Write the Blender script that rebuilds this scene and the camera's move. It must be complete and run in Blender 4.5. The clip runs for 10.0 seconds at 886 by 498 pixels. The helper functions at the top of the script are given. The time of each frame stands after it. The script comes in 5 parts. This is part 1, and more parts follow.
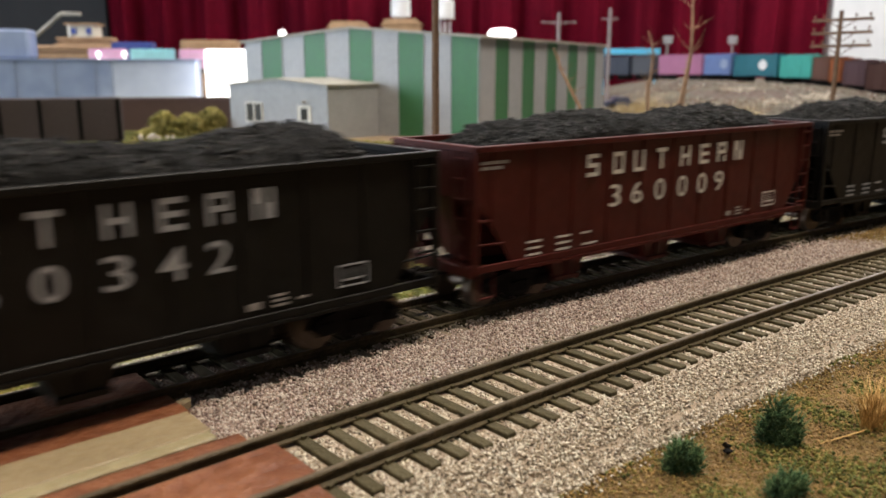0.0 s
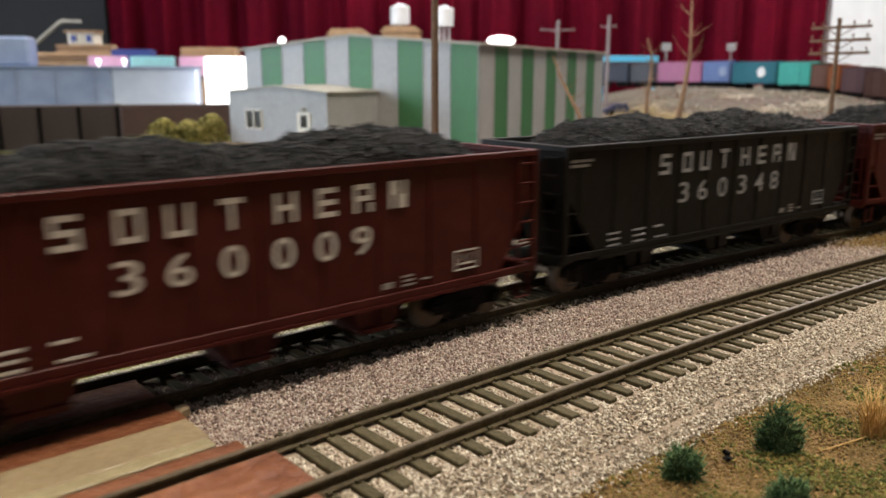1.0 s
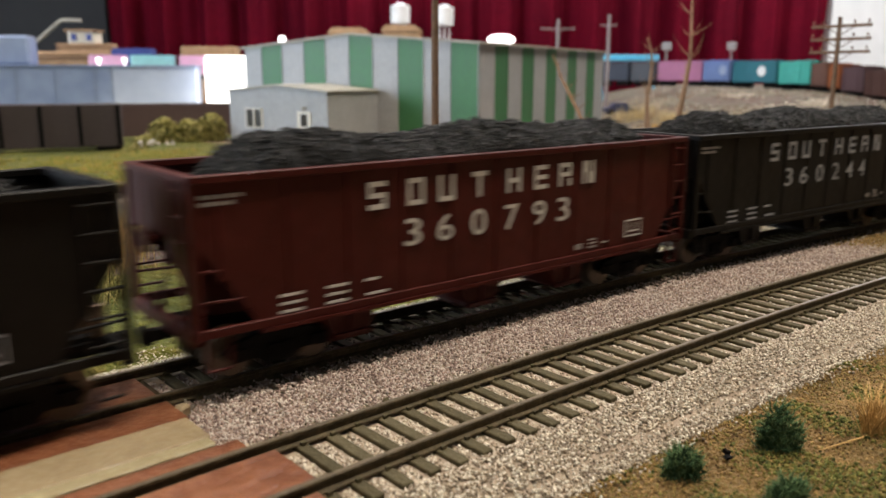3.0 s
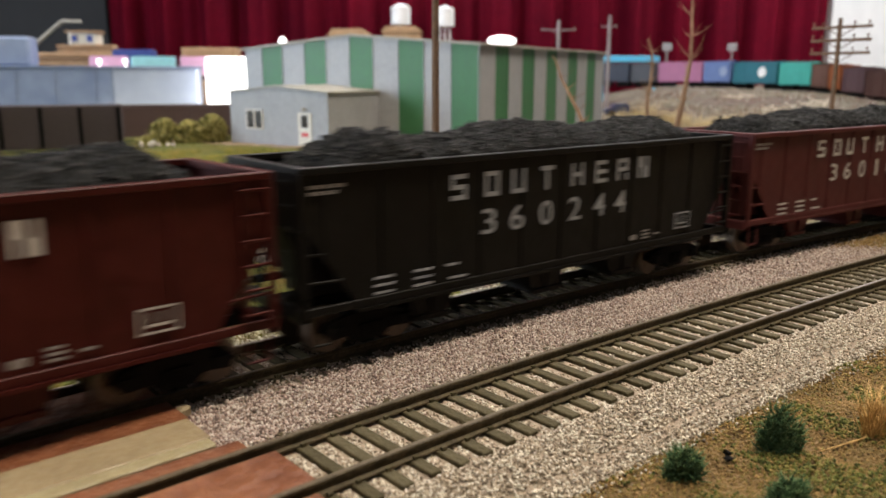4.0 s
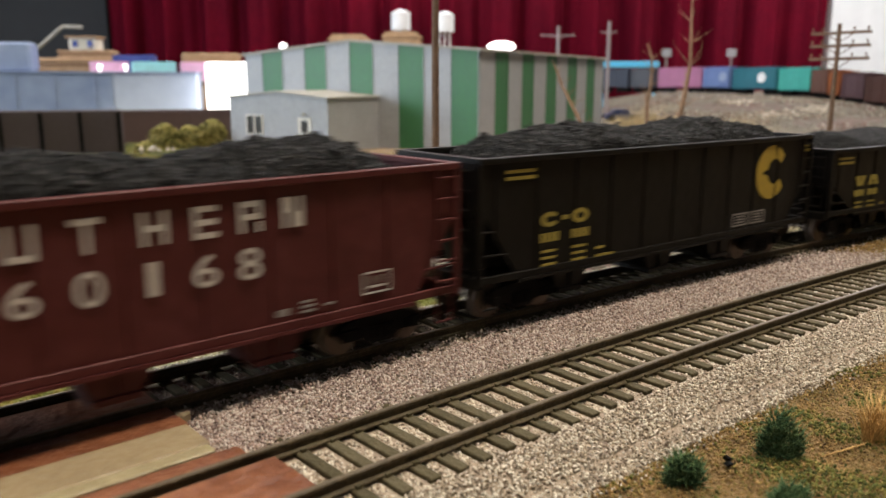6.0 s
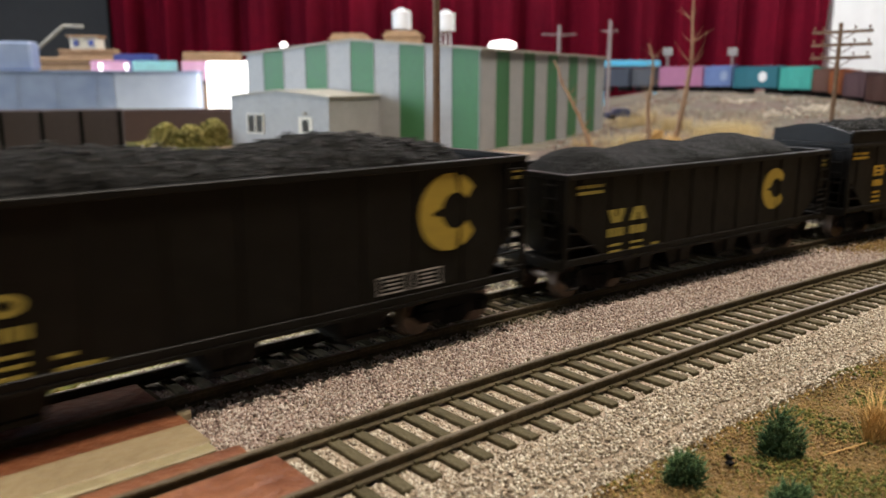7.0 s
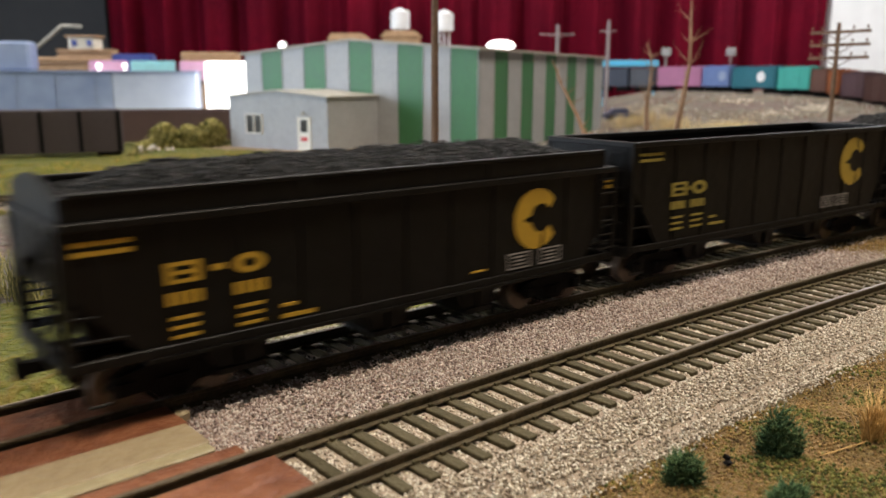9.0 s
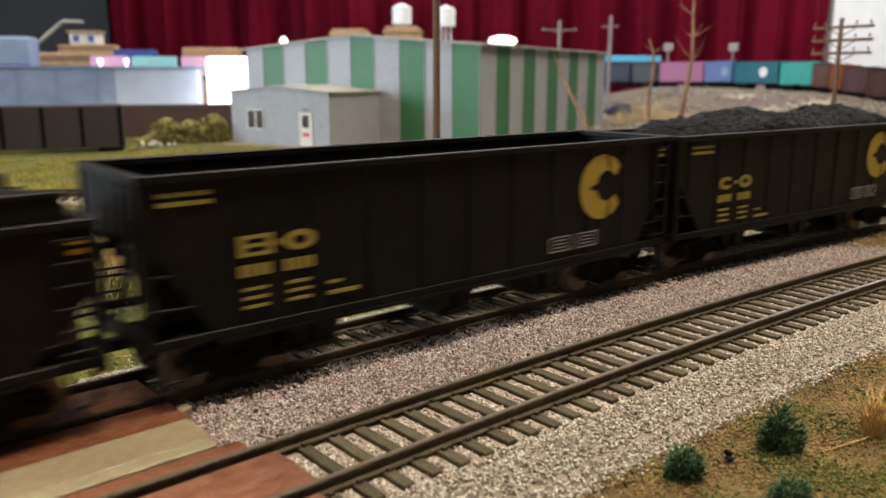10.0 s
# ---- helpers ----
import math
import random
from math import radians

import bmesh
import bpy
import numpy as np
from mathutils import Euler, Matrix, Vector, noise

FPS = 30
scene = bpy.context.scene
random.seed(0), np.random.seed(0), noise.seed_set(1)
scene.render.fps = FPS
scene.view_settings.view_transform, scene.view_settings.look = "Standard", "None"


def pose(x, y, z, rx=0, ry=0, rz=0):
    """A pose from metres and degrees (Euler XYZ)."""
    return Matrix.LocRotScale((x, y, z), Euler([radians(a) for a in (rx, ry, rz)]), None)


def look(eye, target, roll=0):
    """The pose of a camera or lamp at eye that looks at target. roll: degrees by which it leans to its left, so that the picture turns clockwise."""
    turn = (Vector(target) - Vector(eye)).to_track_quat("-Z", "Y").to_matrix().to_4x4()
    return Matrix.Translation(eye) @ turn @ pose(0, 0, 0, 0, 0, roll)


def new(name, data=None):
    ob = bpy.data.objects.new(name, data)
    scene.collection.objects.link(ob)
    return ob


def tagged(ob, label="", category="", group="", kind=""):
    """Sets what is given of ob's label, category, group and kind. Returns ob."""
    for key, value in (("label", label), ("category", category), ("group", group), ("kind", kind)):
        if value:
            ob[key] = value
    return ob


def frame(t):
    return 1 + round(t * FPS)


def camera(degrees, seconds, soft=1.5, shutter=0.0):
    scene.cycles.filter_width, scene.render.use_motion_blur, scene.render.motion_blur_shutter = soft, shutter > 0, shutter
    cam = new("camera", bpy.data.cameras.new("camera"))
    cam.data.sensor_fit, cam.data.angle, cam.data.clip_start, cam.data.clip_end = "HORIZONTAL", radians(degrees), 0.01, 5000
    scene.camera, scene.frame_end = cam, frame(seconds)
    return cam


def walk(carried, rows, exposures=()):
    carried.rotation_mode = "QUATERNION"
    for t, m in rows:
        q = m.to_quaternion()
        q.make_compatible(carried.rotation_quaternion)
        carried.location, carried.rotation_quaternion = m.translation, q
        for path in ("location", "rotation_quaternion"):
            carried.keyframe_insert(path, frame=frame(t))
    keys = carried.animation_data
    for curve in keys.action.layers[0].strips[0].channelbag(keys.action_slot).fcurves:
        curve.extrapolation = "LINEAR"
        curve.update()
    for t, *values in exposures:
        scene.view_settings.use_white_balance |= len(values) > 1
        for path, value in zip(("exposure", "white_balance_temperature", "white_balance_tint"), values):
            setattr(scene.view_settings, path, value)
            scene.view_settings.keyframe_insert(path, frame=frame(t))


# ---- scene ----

# ---- camera: a phone held just above rail height, swaying a little ----
EYE = Vector((0.0, -0.1105, 0.0643))
cam = camera(58.5, 10.0, soft=1.45, shutter=0.62)
cam.data.dof.use_dof = True
cam.data.dof.focus_distance = 0.20
cam.data.dof.aperture_fstop = 25.0
YAW, PITCH = 0.82826, -0.20981
# seconds, sway to the side, sway up, in thousandths of a radian
SWAY = [(0, 0, -13.1), (0.5, 0, -9.9), (1.0, -0.8, -4.4), (1.5, -0.8, -4.4), (2.0, -1.0, -6.5), (2.5, -0.8, -6.2),
        (3.25, -0.4, -5.3), (4.0, 0, -4.4), (4.5, -0.8, -5.2), (5.0, -0.8, -4.4), (5.5, -0.8, 2.2), (6.25, 0.2, 2.0),
        (7.0, 1.1, 1.1), (7.5, 0, 0), (8.0, 0, 1.1), (8.5, -0.9, -1.0), (9.0, -0.8, 1.1), (9.5, 0.9, -2.1), (10.0, 1.3, -4.4)]


def aim(a, b):
    yaw, pitch = YAW + a / 1000, PITCH + b / 1000
    way = Vector((math.cos(yaw) * math.cos(pitch), math.sin(yaw) * math.cos(pitch), math.sin(pitch)))
    return look(EYE, EYE + way, 0.04)


walk(cam, [(t, aim(a, b)) for t, a, b in SWAY])

# ---- light: ceiling tubes of the hall and a window behind to the side ----
world = bpy.data.worlds.new("hall_air")
world.use_nodes = True
world.node_tree.nodes["Background"].inputs[0].default_value = (0.9, 0.85, 0.8, 1)
world.node_tree.nodes["Background"].inputs[1].default_value = 0.015
scene.world = world


def area(name, at, target, sx, sy, watts, colour):
    data = bpy.data.lights.new(name, "AREA")
    data.shape, data.size, data.size_y, data.energy, data.color = "RECTANGLE", sx, sy, watts, colour
    ob = new(name, data)
    ob.matrix_world = look(at, target)
    return ob


WARM, COOL = (1.0, 0.87, 0.70), (0.96, 0.96, 1.0)
TUBES = [(0.25, -0.27, 26.5, WARM), (1.15, 0.60, 18, COOL), (-0.9, 2.4, 14, COOL), (2.5, 2.7, 20, COOL), (3.2, 0.7, 56, COOL)]
for tx, ty, watts, tint in TUBES:
    area("tube_light", (tx, ty, 1.62), (tx, ty, 0), 1.2, 0.3, watts, tint)
area("window_light", (-2.50, 2.2, 0.40), (0.3, 0.5, 0.0), 2.0, 1.5, 118, (0.74, 0.85, 1.0))


# ---- materials ----
def material(name, colours, scale=300.0, rough=0.6, metal=0.0, bump=0.2, fine=4.0, emit=0.0, per_object=0.0, island=0.0, spec=0.5):
    """Two noises at two scales mix the colours; a fine noise gives relief."""
    m = bpy.data.materials.new(name)
    m.use_nodes = True
    nt = m.node_tree
    n, l = nt.nodes, nt.links
    b = n["Principled BSDF"]
    tc = n.new("ShaderNodeTexCoord")
    n1 = n.new("ShaderNodeTexNoise")
    n1.inputs["Scale"].default_value, n1.inputs["Detail"].default_value = scale, 4.0
    n2 = n.new("ShaderNodeTexNoise")
    n2.inputs["Scale"].default_value, n2.inputs["Detail"].default_value = scale * fine, 6.0
    l.new(tc.outputs["Object"], n1.inputs["Vector"])
    l.new(tc.outputs["Object"], n2.inputs["Vector"])
    add = n.new("ShaderNodeMath")
    add.operation = "MULTIPLY_ADD"
    add.inputs[1].default_value = 0.45
    l.new(n2.outputs[0], add.inputs[0])
    half = n.new("ShaderNodeMath")
    half.operation = "MULTIPLY"
    half.inputs[1].default_value = 0.55
    l.new(n1.outputs[0], half.inputs[0])
    l.new(half.outputs[0], add.inputs[2])
    fac = add.outputs[0]
    if per_object or island:
        if island:
            info = n.new("ShaderNodeNewGeometry")
            rnd, amount = info.outputs["Random Per Island"], island
        else:
            info = n.new("ShaderNodeObjectInfo")
            rnd, amount = info.outputs["Random"], per_object
        mixr = n.new("ShaderNodeMapRange")
        mixr.inputs[3].default_value, mixr.inputs[4].default_value = -amount / 2, amount / 2
        l.new(rnd, mixr.inputs[0])
        plus = n.new("ShaderNodeMath")
        plus.operation = "ADD"
        l.new(fac, plus.inputs[0])
        l.new(mixr.outputs[0], plus.inputs[1])
        fac = plus.outputs[0]
    ramp = n.new("ShaderNodeValToRGB")
    els = ramp.color_ramp.elements
    k = len(colours)
    while len(els) < k:
        els.new(0.5)
    lo, hi = (0.3, 0.7) if not (per_object or island) else (0.12, 0.88)
    for i, c in enumerate(colours):
        els[i].position = lo + (hi - lo) * i / max(1, k - 1)
        els[i].color = (*c, 1)
    l.new(fac, ramp.inputs[0])
    l.new(ramp.outputs[0], b.inputs["Base Color"])
    b.inputs["Metallic"].default_value = metal
    b.inputs["Specular IOR Level"].default_value = spec
    rr = n.new("ShaderNodeMapRange")
    rr.inputs[3].default_value, rr.inputs[4].default_value = max(0.03, rough - 0.12), min(1, rough + 0.12)
    l.new(n1.outputs[0], rr.inputs[0])
    l.new(rr.outputs[0], b.inputs["Roughness"])
    if bump:
        bp = n.new("ShaderNodeBump")
        bp.inputs["Strength"].default_value, bp.inputs["Distance"].default_value = bump, 0.4 / scale
        l.new(n2.outputs[0], bp.inputs["Height"])
        l.new(bp.outputs[0], b.inputs["Normal"])
    if emit:
        l.new(ramp.outputs[0], b.inputs["Emission Color"])
        b.inputs["Emission Strength"].default_value = emit
    return m


def flat(*c):
    return [tuple(0.86 * v for v in c), tuple(min(1, 1.1 * v) for v in c)]


M_RED = material("oxide_red_paint", [(0.046, 0.0060, 0.0048), (0.058, 0.0076, 0.006), (0.072, 0.012, 0.009)], 60, 0.5, bump=0.06, spec=0.22)
M_RED2 = material("faded_oxide_red_paint", [(0.074, 0.0165, 0.0160), (0.088, 0.020, 0.0195), (0.105, 0.028, 0.027)], 60, 0.55, bump=0.06, spec=0.25)
M_BLACK = material("weathered_black_paint", [(0.0052, 0.0047, 0.0044), (0.0072, 0.0064, 0.0059), (0.0105, 0.0090, 0.0078)], 60, 0.48, bump=0.06, spec=0.18)
M_SOOT = material("sooty_black_plastic", flat(0.0075, 0.0065, 0.006), 120, 0.75, bump=0.1, spec=0.15)
M_WHITE = material("white_lettering", flat(0.60, 0.575, 0.54), 500, 0.6, bump=0)
M_GREYWHITE = material("greyed_white_lettering", flat(0.33, 0.345, 0.375), 500, 0.6, bump=0)
M_YELLOW = material("yellow_lettering", flat(0.55, 0.34, 0.032), 500, 0.6, bump=0)
M_EMBLEM = material("faded_yellow_emblem", flat(0.44, 0.31, 0.045), 500, 0.6, bump=0)
M_DULLYELLOW = material("dull_yellow_lettering", flat(0.36, 0.29, 0.06), 500, 0.6, bump=0)
M_GREYINK = material("grey_lettering", flat(0.30, 0.28, 0.27), 500, 0.6, bump=0)
M_COAL = material("coal", [(0.002, 0.002, 0.0018), (0.0065, 0.006, 0.0055), (0.020, 0.0185, 0.017)], 350, 0.75, bump=1.0, fine=3, spec=0.12)
M_LUMP = material("coal_lump", [(0.002, 0.002, 0.002), (0.011, 0.0105, 0.0095), (0.048, 0.045, 0.040)], 500, 0.55, bump=0.5, island=1.1, spec=0.2)
M_STEEL = material("dull_wheel_steel", flat(0.16, 0.12, 0.09), 300, 0.45, metal=0.7, bump=0.1)
M_RAIL = material("weathered_brown_rail", [(0.050, 0.036, 0.018), (0.080, 0.060, 0.031), (0.135, 0.102, 0.058)], 250, 0.6, bump=0.25, spec=0.3)
M_RAILTOP = material("worn_rail_head", [(0.075, 0.056, 0.033), (0.17, 0.13, 0.085)], 200, 0.45, metal=0.3, bump=0.08)
M_TIE = material("olive_brown_tie_plastic", [(0.048, 0.039, 0.018), (0.078, 0.064, 0.033), (0.115, 0.097, 0.055)], 300, 0.8, bump=0.4, per_object=0.3, spec=0.2)
M_BALLAST = material("ballast_bed", [(0.30, 0.235, 0.175), (0.48, 0.385, 0.29)], 900, 0.9, bump=1.0)
M_STONE = material("cream_ballast_grain", [(0.27, 0.215, 0.155), (0.41, 0.33, 0.245), (0.49, 0.405, 0.30), (0.55, 0.475, 0.37), (0.74, 0.68, 0.57)], 900, 0.85, bump=0.3, island=1.4)
M_STONEPINK = material("pink_ballast_grain", [(0.27, 0.195, 0.170), (0.43, 0.315, 0.265), (0.50, 0.375, 0.325), (0.54, 0.44, 0.385), (0.70, 0.63, 0.575)], 900, 0.85, bump=0.3, island=1.4)
M_STONEOLIVE = material("olive_gravel_grain", [(0.20, 0.165, 0.08), (0.40, 0.34, 0.19), (0.52, 0.45, 0.28), (0.68, 0.62, 0.46)], 900, 0.85, bump=0.3, island=1.4)
M_STONESHADE = material("shade_dark_grain", [(0.05, 0.042, 0.032), (0.12, 0.100, 0.078), (0.20, 0.170, 0.135), (0.36, 0.32, 0.27)], 900, 0.8, bump=0.3, island=1.4)
M_TURF = material("earth_and_turf", [(0.15, 0.090, 0.028), (0.29, 0.175, 0.062), (0.21, 0.165, 0.045)], 60, 0.95, bump=1.0, fine=12)
M_TURFGRAIN = material("turf_crumb", [(0.13, 0.080, 0.026), (0.31, 0.185, 0.062), (0.40, 0.250, 0.090), (0.21, 0.175, 0.040)], 40, 0.95, bump=0.5, island=0.9)
M_MOSS = material("olive_foam_turf", [(0.060, 0.075, 0.012), (0.14, 0.145, 0.025), (0.25, 0.205, 0.052)], 120, 0.95, bump=0.6, island=0.9)
M_BUSH = material("dark_green_foam", [(0.035, 0.080, 0.034), (0.070, 0.135, 0.058), (0.130, 0.185, 0.075)], 250, 0.95, bump=0.6, island=0.8, spec=0.2)
M_STRAW = material("dry_straw", [(0.40, 0.22, 0.06), (0.62, 0.40, 0.15)], 200, 0.8, bump=0.1, island=0.8)
M_PALESTRAW = material("pale_dry_straw", [(0.46, 0.34, 0.15), (0.74, 0.60, 0.34)], 200, 0.85, bump=0.1, island=0.8)
M_GRASS = material("spring_green_flock", [(0.06, 0.085, 0.006), (0.16, 0.16, 0.012), (0.30, 0.165, 0.035)], 12, 0.95, bump=0.8, fine=20)
M_DIRT = material("mottled_dirt", [(0.060, 0.052, 0.044), (0.15, 0.088, 0.070), (0.115, 0.108, 0.082), (0.22, 0.17, 0.105), (0.36, 0.32, 0.26)], 9, 0.95, bump=0.6, fine=14)
M_APRON = material("bare_tan_earth", [(0.20, 0.130, 0.075), (0.32, 0.225, 0.140), (0.42, 0.32, 0.21)], 30, 0.95, bump=0.6, fine=10)
M_YBUSH = material("yellow_green_foam", [(0.07, 0.07, 0.012), (0.24, 0.21, 0.04), (0.45, 0.38, 0.14)], 120, 0.95, bump=0.6, island=1.0)
M_FLOCK = material("grass_flock", [(0.05, 0.08, 0.006), (0.15, 0.17, 0.012), (0.28, 0.22, 0.03), (0.34, 0.17, 0.04)], 14, 0.95, bump=0.4, island=0.5)
M_PALEROCK = material("pale_rock", flat(0.62, 0.54, 0.44), 120, 0.9, bump=0.5)
M_GREYPOLE = material("grey_pole_wood", flat(0.30, 0.26, 0.27), 200, 0.8, bump=0.2)
M_GRAVELRED = material("red_rubble", [(0.07, 0.05, 0.045), (0.22, 0.10, 0.075), (0.20, 0.17, 0.13)], 30, 0.95, bump=0.5, island=1.0)
M_GRAVELPALE = material("pale_rubble", [(0.14, 0.13, 0.10), (0.30, 0.27, 0.21), (0.58, 0.54, 0.48)], 30, 0.95, bump=0.5, island=1.0)
M_DECK = material("red_brown_board", [(0.10, 0.032, 0.014), (0.19, 0.070, 0.032), (0.28, 0.115, 0.055)], 35, 0.38, bump=0.2, fine=8)
M_CREAM = material("cream_painted_board", [(0.27, 0.205, 0.125), (0.34, 0.265, 0.16), (0.38, 0.305, 0.19)], 40, 0.45, bump=0.15, fine=10)
M_CREAMEDGE = material("pale_yellow_painted_board", [(0.29, 0.24, 0.135), (0.40, 0.34, 0.20)], 40, 0.4, bump=0.15, fine=10)
M_OFFICE = material("blue_grey_styrene", flat(0.36, 0.37, 0.385), 60, 0.6, bump=0.05)
M_PANELW = material("pale_grey_metal_siding", flat(0.36, 0.37, 0.385), 60, 0.5, bump=0.05)
M_PANELG = material("green_metal_siding", flat(0.040, 0.165, 0.062), 60, 0.5, bump=0.05)
M_ROOF = material("light_grey_roof", flat(0.38, 0.36, 0.31), 60, 0.6, bump=0.1)
M_TRIM = material("white_trim", flat(0.75, 0.72, 0.64), 100, 0.5, bump=0.03)
M_DARKGLASS = material("dark_window_glass", flat(0.03, 0.028, 0.025), 100, 0.08, bump=0)
M_REDSIGN = material("red_sign", flat(0.55, 0.03, 0.03), 100, 0.5, bump=0)
M_POLE = material("brown_pole_wood", [(0.10, 0.055, 0.03), (0.20, 0.12, 0.07)], 200, 0.8, bump=0.3)
M_BARK = material("twig_bark", [(0.20, 0.11, 0.06), (0.36, 0.23, 0.14)], 200, 0.85, bump=0.4)
M_CURTAIN = material("crimson_stage_curtain", [(0.060, 0.0012, 0.0078), (0.155, 0.0030, 0.0150)], 3, 0.85, bump=0.1, fine=30, spec=0.08)
M_DARKWALL = material("charcoal_wall", flat(0.03, 0.032, 0.035), 2, 0.85, bump=0.05)
M_WHITEWALL = material("white_painted_wall", flat(0.80, 0.80, 0.78), 2, 0.7, bump=0.03)
M_CEIL = material("ceiling_plaster", flat(0.6, 0.58, 0.54), 3, 0.85, bump=0.05)
M_FLOOR = material("hall_floor", flat(0.16, 0.12, 0.09), 3, 0.6, bump=0.05)
M_TUBE = material("lit_diffuser", [(1.0, 0.9, 0.78), (1.0, 0.9, 0.78)], 10, 0.5, bump=0, emit=6.0)
# glow of the lamp globes, put on the white box as well
M_GLOW = material("white_glow", [(1.0, 0.97, 0.95), (1.0, 0.97, 0.95)], 10, 0.5, bump=0, emit=3.0)
M_TAN = material("tan_lumber", [(0.34, 0.20, 0.11), (0.55, 0.36, 0.21)], 60, 0.75, bump=0.2)
M_BLUEGREY = material("blue_grey_enamel", [(0.17, 0.23, 0.39), (0.27, 0.34, 0.50), (0.42, 0.49, 0.66)], 7, 0.4, bump=0.03, fine=3)
M_BLUEGREYLIT = material("lit_blue_grey_enamel", [(0.34, 0.41, 0.56), (0.48, 0.55, 0.70), (0.62, 0.69, 0.82)], 7, 0.4, bump=0.03, fine=3)
M_WHITEBOX = material("bright_white_card", flat(0.85, 0.86, 0.88), 40, 0.6, bump=0.02)
M_CYAN = material("cyan_plastic", flat(0.12, 0.55, 0.85), 40, 0.4, bump=0.02)
M_FARBLUE = material("deep_blue_card", flat(0.06, 0.09, 0.32), 40, 0.5, bump=0.02)
M_UMBER = material("umber_car_paint", flat(0.085, 0.050, 0.047), 60, 0.6, bump=0.05)
M_DARKCAR = material("dark_brown_car_paint", flat(0.050, 0.038, 0.042), 60, 0.6, bump=0.05)


# ---- mesh helpers ----
def link_mesh(name, bm, mat, parent=None, label=""):
    me = bpy.data.meshes.new(name)
    bmesh.ops.recalc_face_normals(bm, faces=bm.faces[:])
    bm.to_mesh(me)
    bm.free()
    me.materials.append(mat)
    ob = new(name, me)
    if parent is not None:
        ob.parent = parent
    if label:
        tagged(ob, label)
    return ob


def part(name, bm, mat, parent, label=""):
    return link_mesh(name, bm, mat, parent, label)


def thing(name, label, category, group="", m=None, kind=""):
    ob = new(name)
    ob.empty_display_size = 0.01
    if m is not None:
        ob.matrix_world = m
    return tagged(ob, label, category, group, kind)


def bm_new():
    return bmesh.new()


def box(bm, x0, x1, y0, y1, z0, z1, bevel=0.0):
    m = Matrix.Translation(((x0 + x1) / 2, (y0 + y1) / 2, (z0 + z1) / 2)) @ Matrix.Diagonal((abs(x1 - x0), abs(y1 - y0), abs(z1 - z0), 1))
    vs = bmesh.ops.create_cube(bm, size=1, matrix=m)["verts"]
    if bevel:
        es = list({e for v in vs for e in v.link_edges})
        bmesh.ops.bevel(bm, geom=es, offset=bevel, segments=1, affect="EDGES")
    return bm


def prism(bm, pts, y0, y1):
    """A polygon in x, z drawn out from y0 to y1."""
    a = [bm.verts.new((x, y0, z)) for x, z in pts]
    b = [bm.verts.new((x, y1, z)) for x, z in pts]
    n = len(pts)
    bm.faces.new(a)
    bm.faces.new(b[::-1])
    for i in range(n):
        bm.faces.new((a[i], b[i], b[(i + 1) % n], a[(i + 1) % n]))
    return bm


def rod(bm, p, q, r0, r1=None, n=8):
    p, q = Vector(p), Vector(q)
    d = q - p
    m = Matrix.Translation((p + q) / 2) @ d.to_track_quat("Z", "Y").to_matrix().to_4x4()
    bmesh.ops.create_cone(bm, cap_ends=True, segments=n, radius1=r0, radius2=r0 if r1 is None else r1, depth=d.length, matrix=m)
    return bm


def fast_mesh(name, verts, faces, mat, parent=None):
    me = bpy.data.meshes.new(name)
    me.from_pydata([tuple(v) for v in verts], [], [tuple(f) for f in faces])
    me.materials.append(mat)
    ob = new(name, me)
    if parent is not None:
        ob.parent = parent
    return ob


# ---- plan of the track: two concentric tracks on a wide curve ----
CURVE = 0.385
RADIUS = 1 / CURVE
GAP = 0.0512
TIE_TOP = -0.0025
BED = -0.0034


def plan(s, o, z=0.0):
    a = s * CURVE
    return Vector(((RADIUS + o) * math.sin(a), -RADIUS + (RADIUS + o) * math.cos(a), z))


def along(s, o=0.0, z=0.0):
    p = plan(s, o, z)
    return pose(p.x, p.y, p.z, 0, 0, -math.degrees(s * CURVE))


def sweep(bm, profile, s0, s1, o, steps=60):
    """A closed profile of (offset, height) drawn along the curve."""
    rings = []
    for i in range(steps + 1):
        s = s0 + (s1 - s0) * i / steps
        rings.append([bm.verts.new(plan(s, o + a, z)) for a, z in profile])
    n = len(profile)
    for i in range(steps):
        for j in range(n):
            bm.faces.new((rings[i][j], rings[i][(j + 1) % n], rings[i + 1][(j + 1) % n], rings[i + 1][j]))
    bm.faces.new(rings[0])
    bm.faces.new(rings[-1][::-1])
    return bm


def smooth(a, b, x):
    t = max(0.0, min(1.0, (x - a) / (b - a)))
    return t * t * (3 - 2 * t)


def lie(x, y):
    """Height of the layout's ground."""
    d = math.hypot(x, y + 0.11)
    angle = math.degrees(math.atan2(y + 0.11, x))
    rise = 0.047 * smooth(0.85, 1.5, d) * smooth(39, 31, angle)
    edge = 0.77 + 0.17 * smooth(71, 65, angle)
    dip = -0.012 * smooth(edge, edge + 0.05, d) * smooth(48, 56, angle)
    o = math.hypot(x, y + RADIUS) - RADIUS
    under = -0.004 * smooth(-0.034, -0.026, o) * smooth(0.088, 0.080, o)
    bumps = 0.0012 * noise.noise(Vector((x * 25, y * 25, 0.3))) + 0.0006 * noise.noise(Vector((x * 90, y * 90, 1.3)))
    return -0.0068 + rise + dip + under + bumps


def in_yard(x, y, wide=0.0):
    """The bare earth apron in front of the warehouse and its office."""
    u, v = -0.284 * (x - 0.5861) + 0.959 * (y - 0.4742), -0.959 * (x - 0.5861) - 0.284 * (y - 0.4742)
    return -0.06 < u < 0.285 and -0.02 < v < (0.118 if u > 0.11 else 0.075) + wide


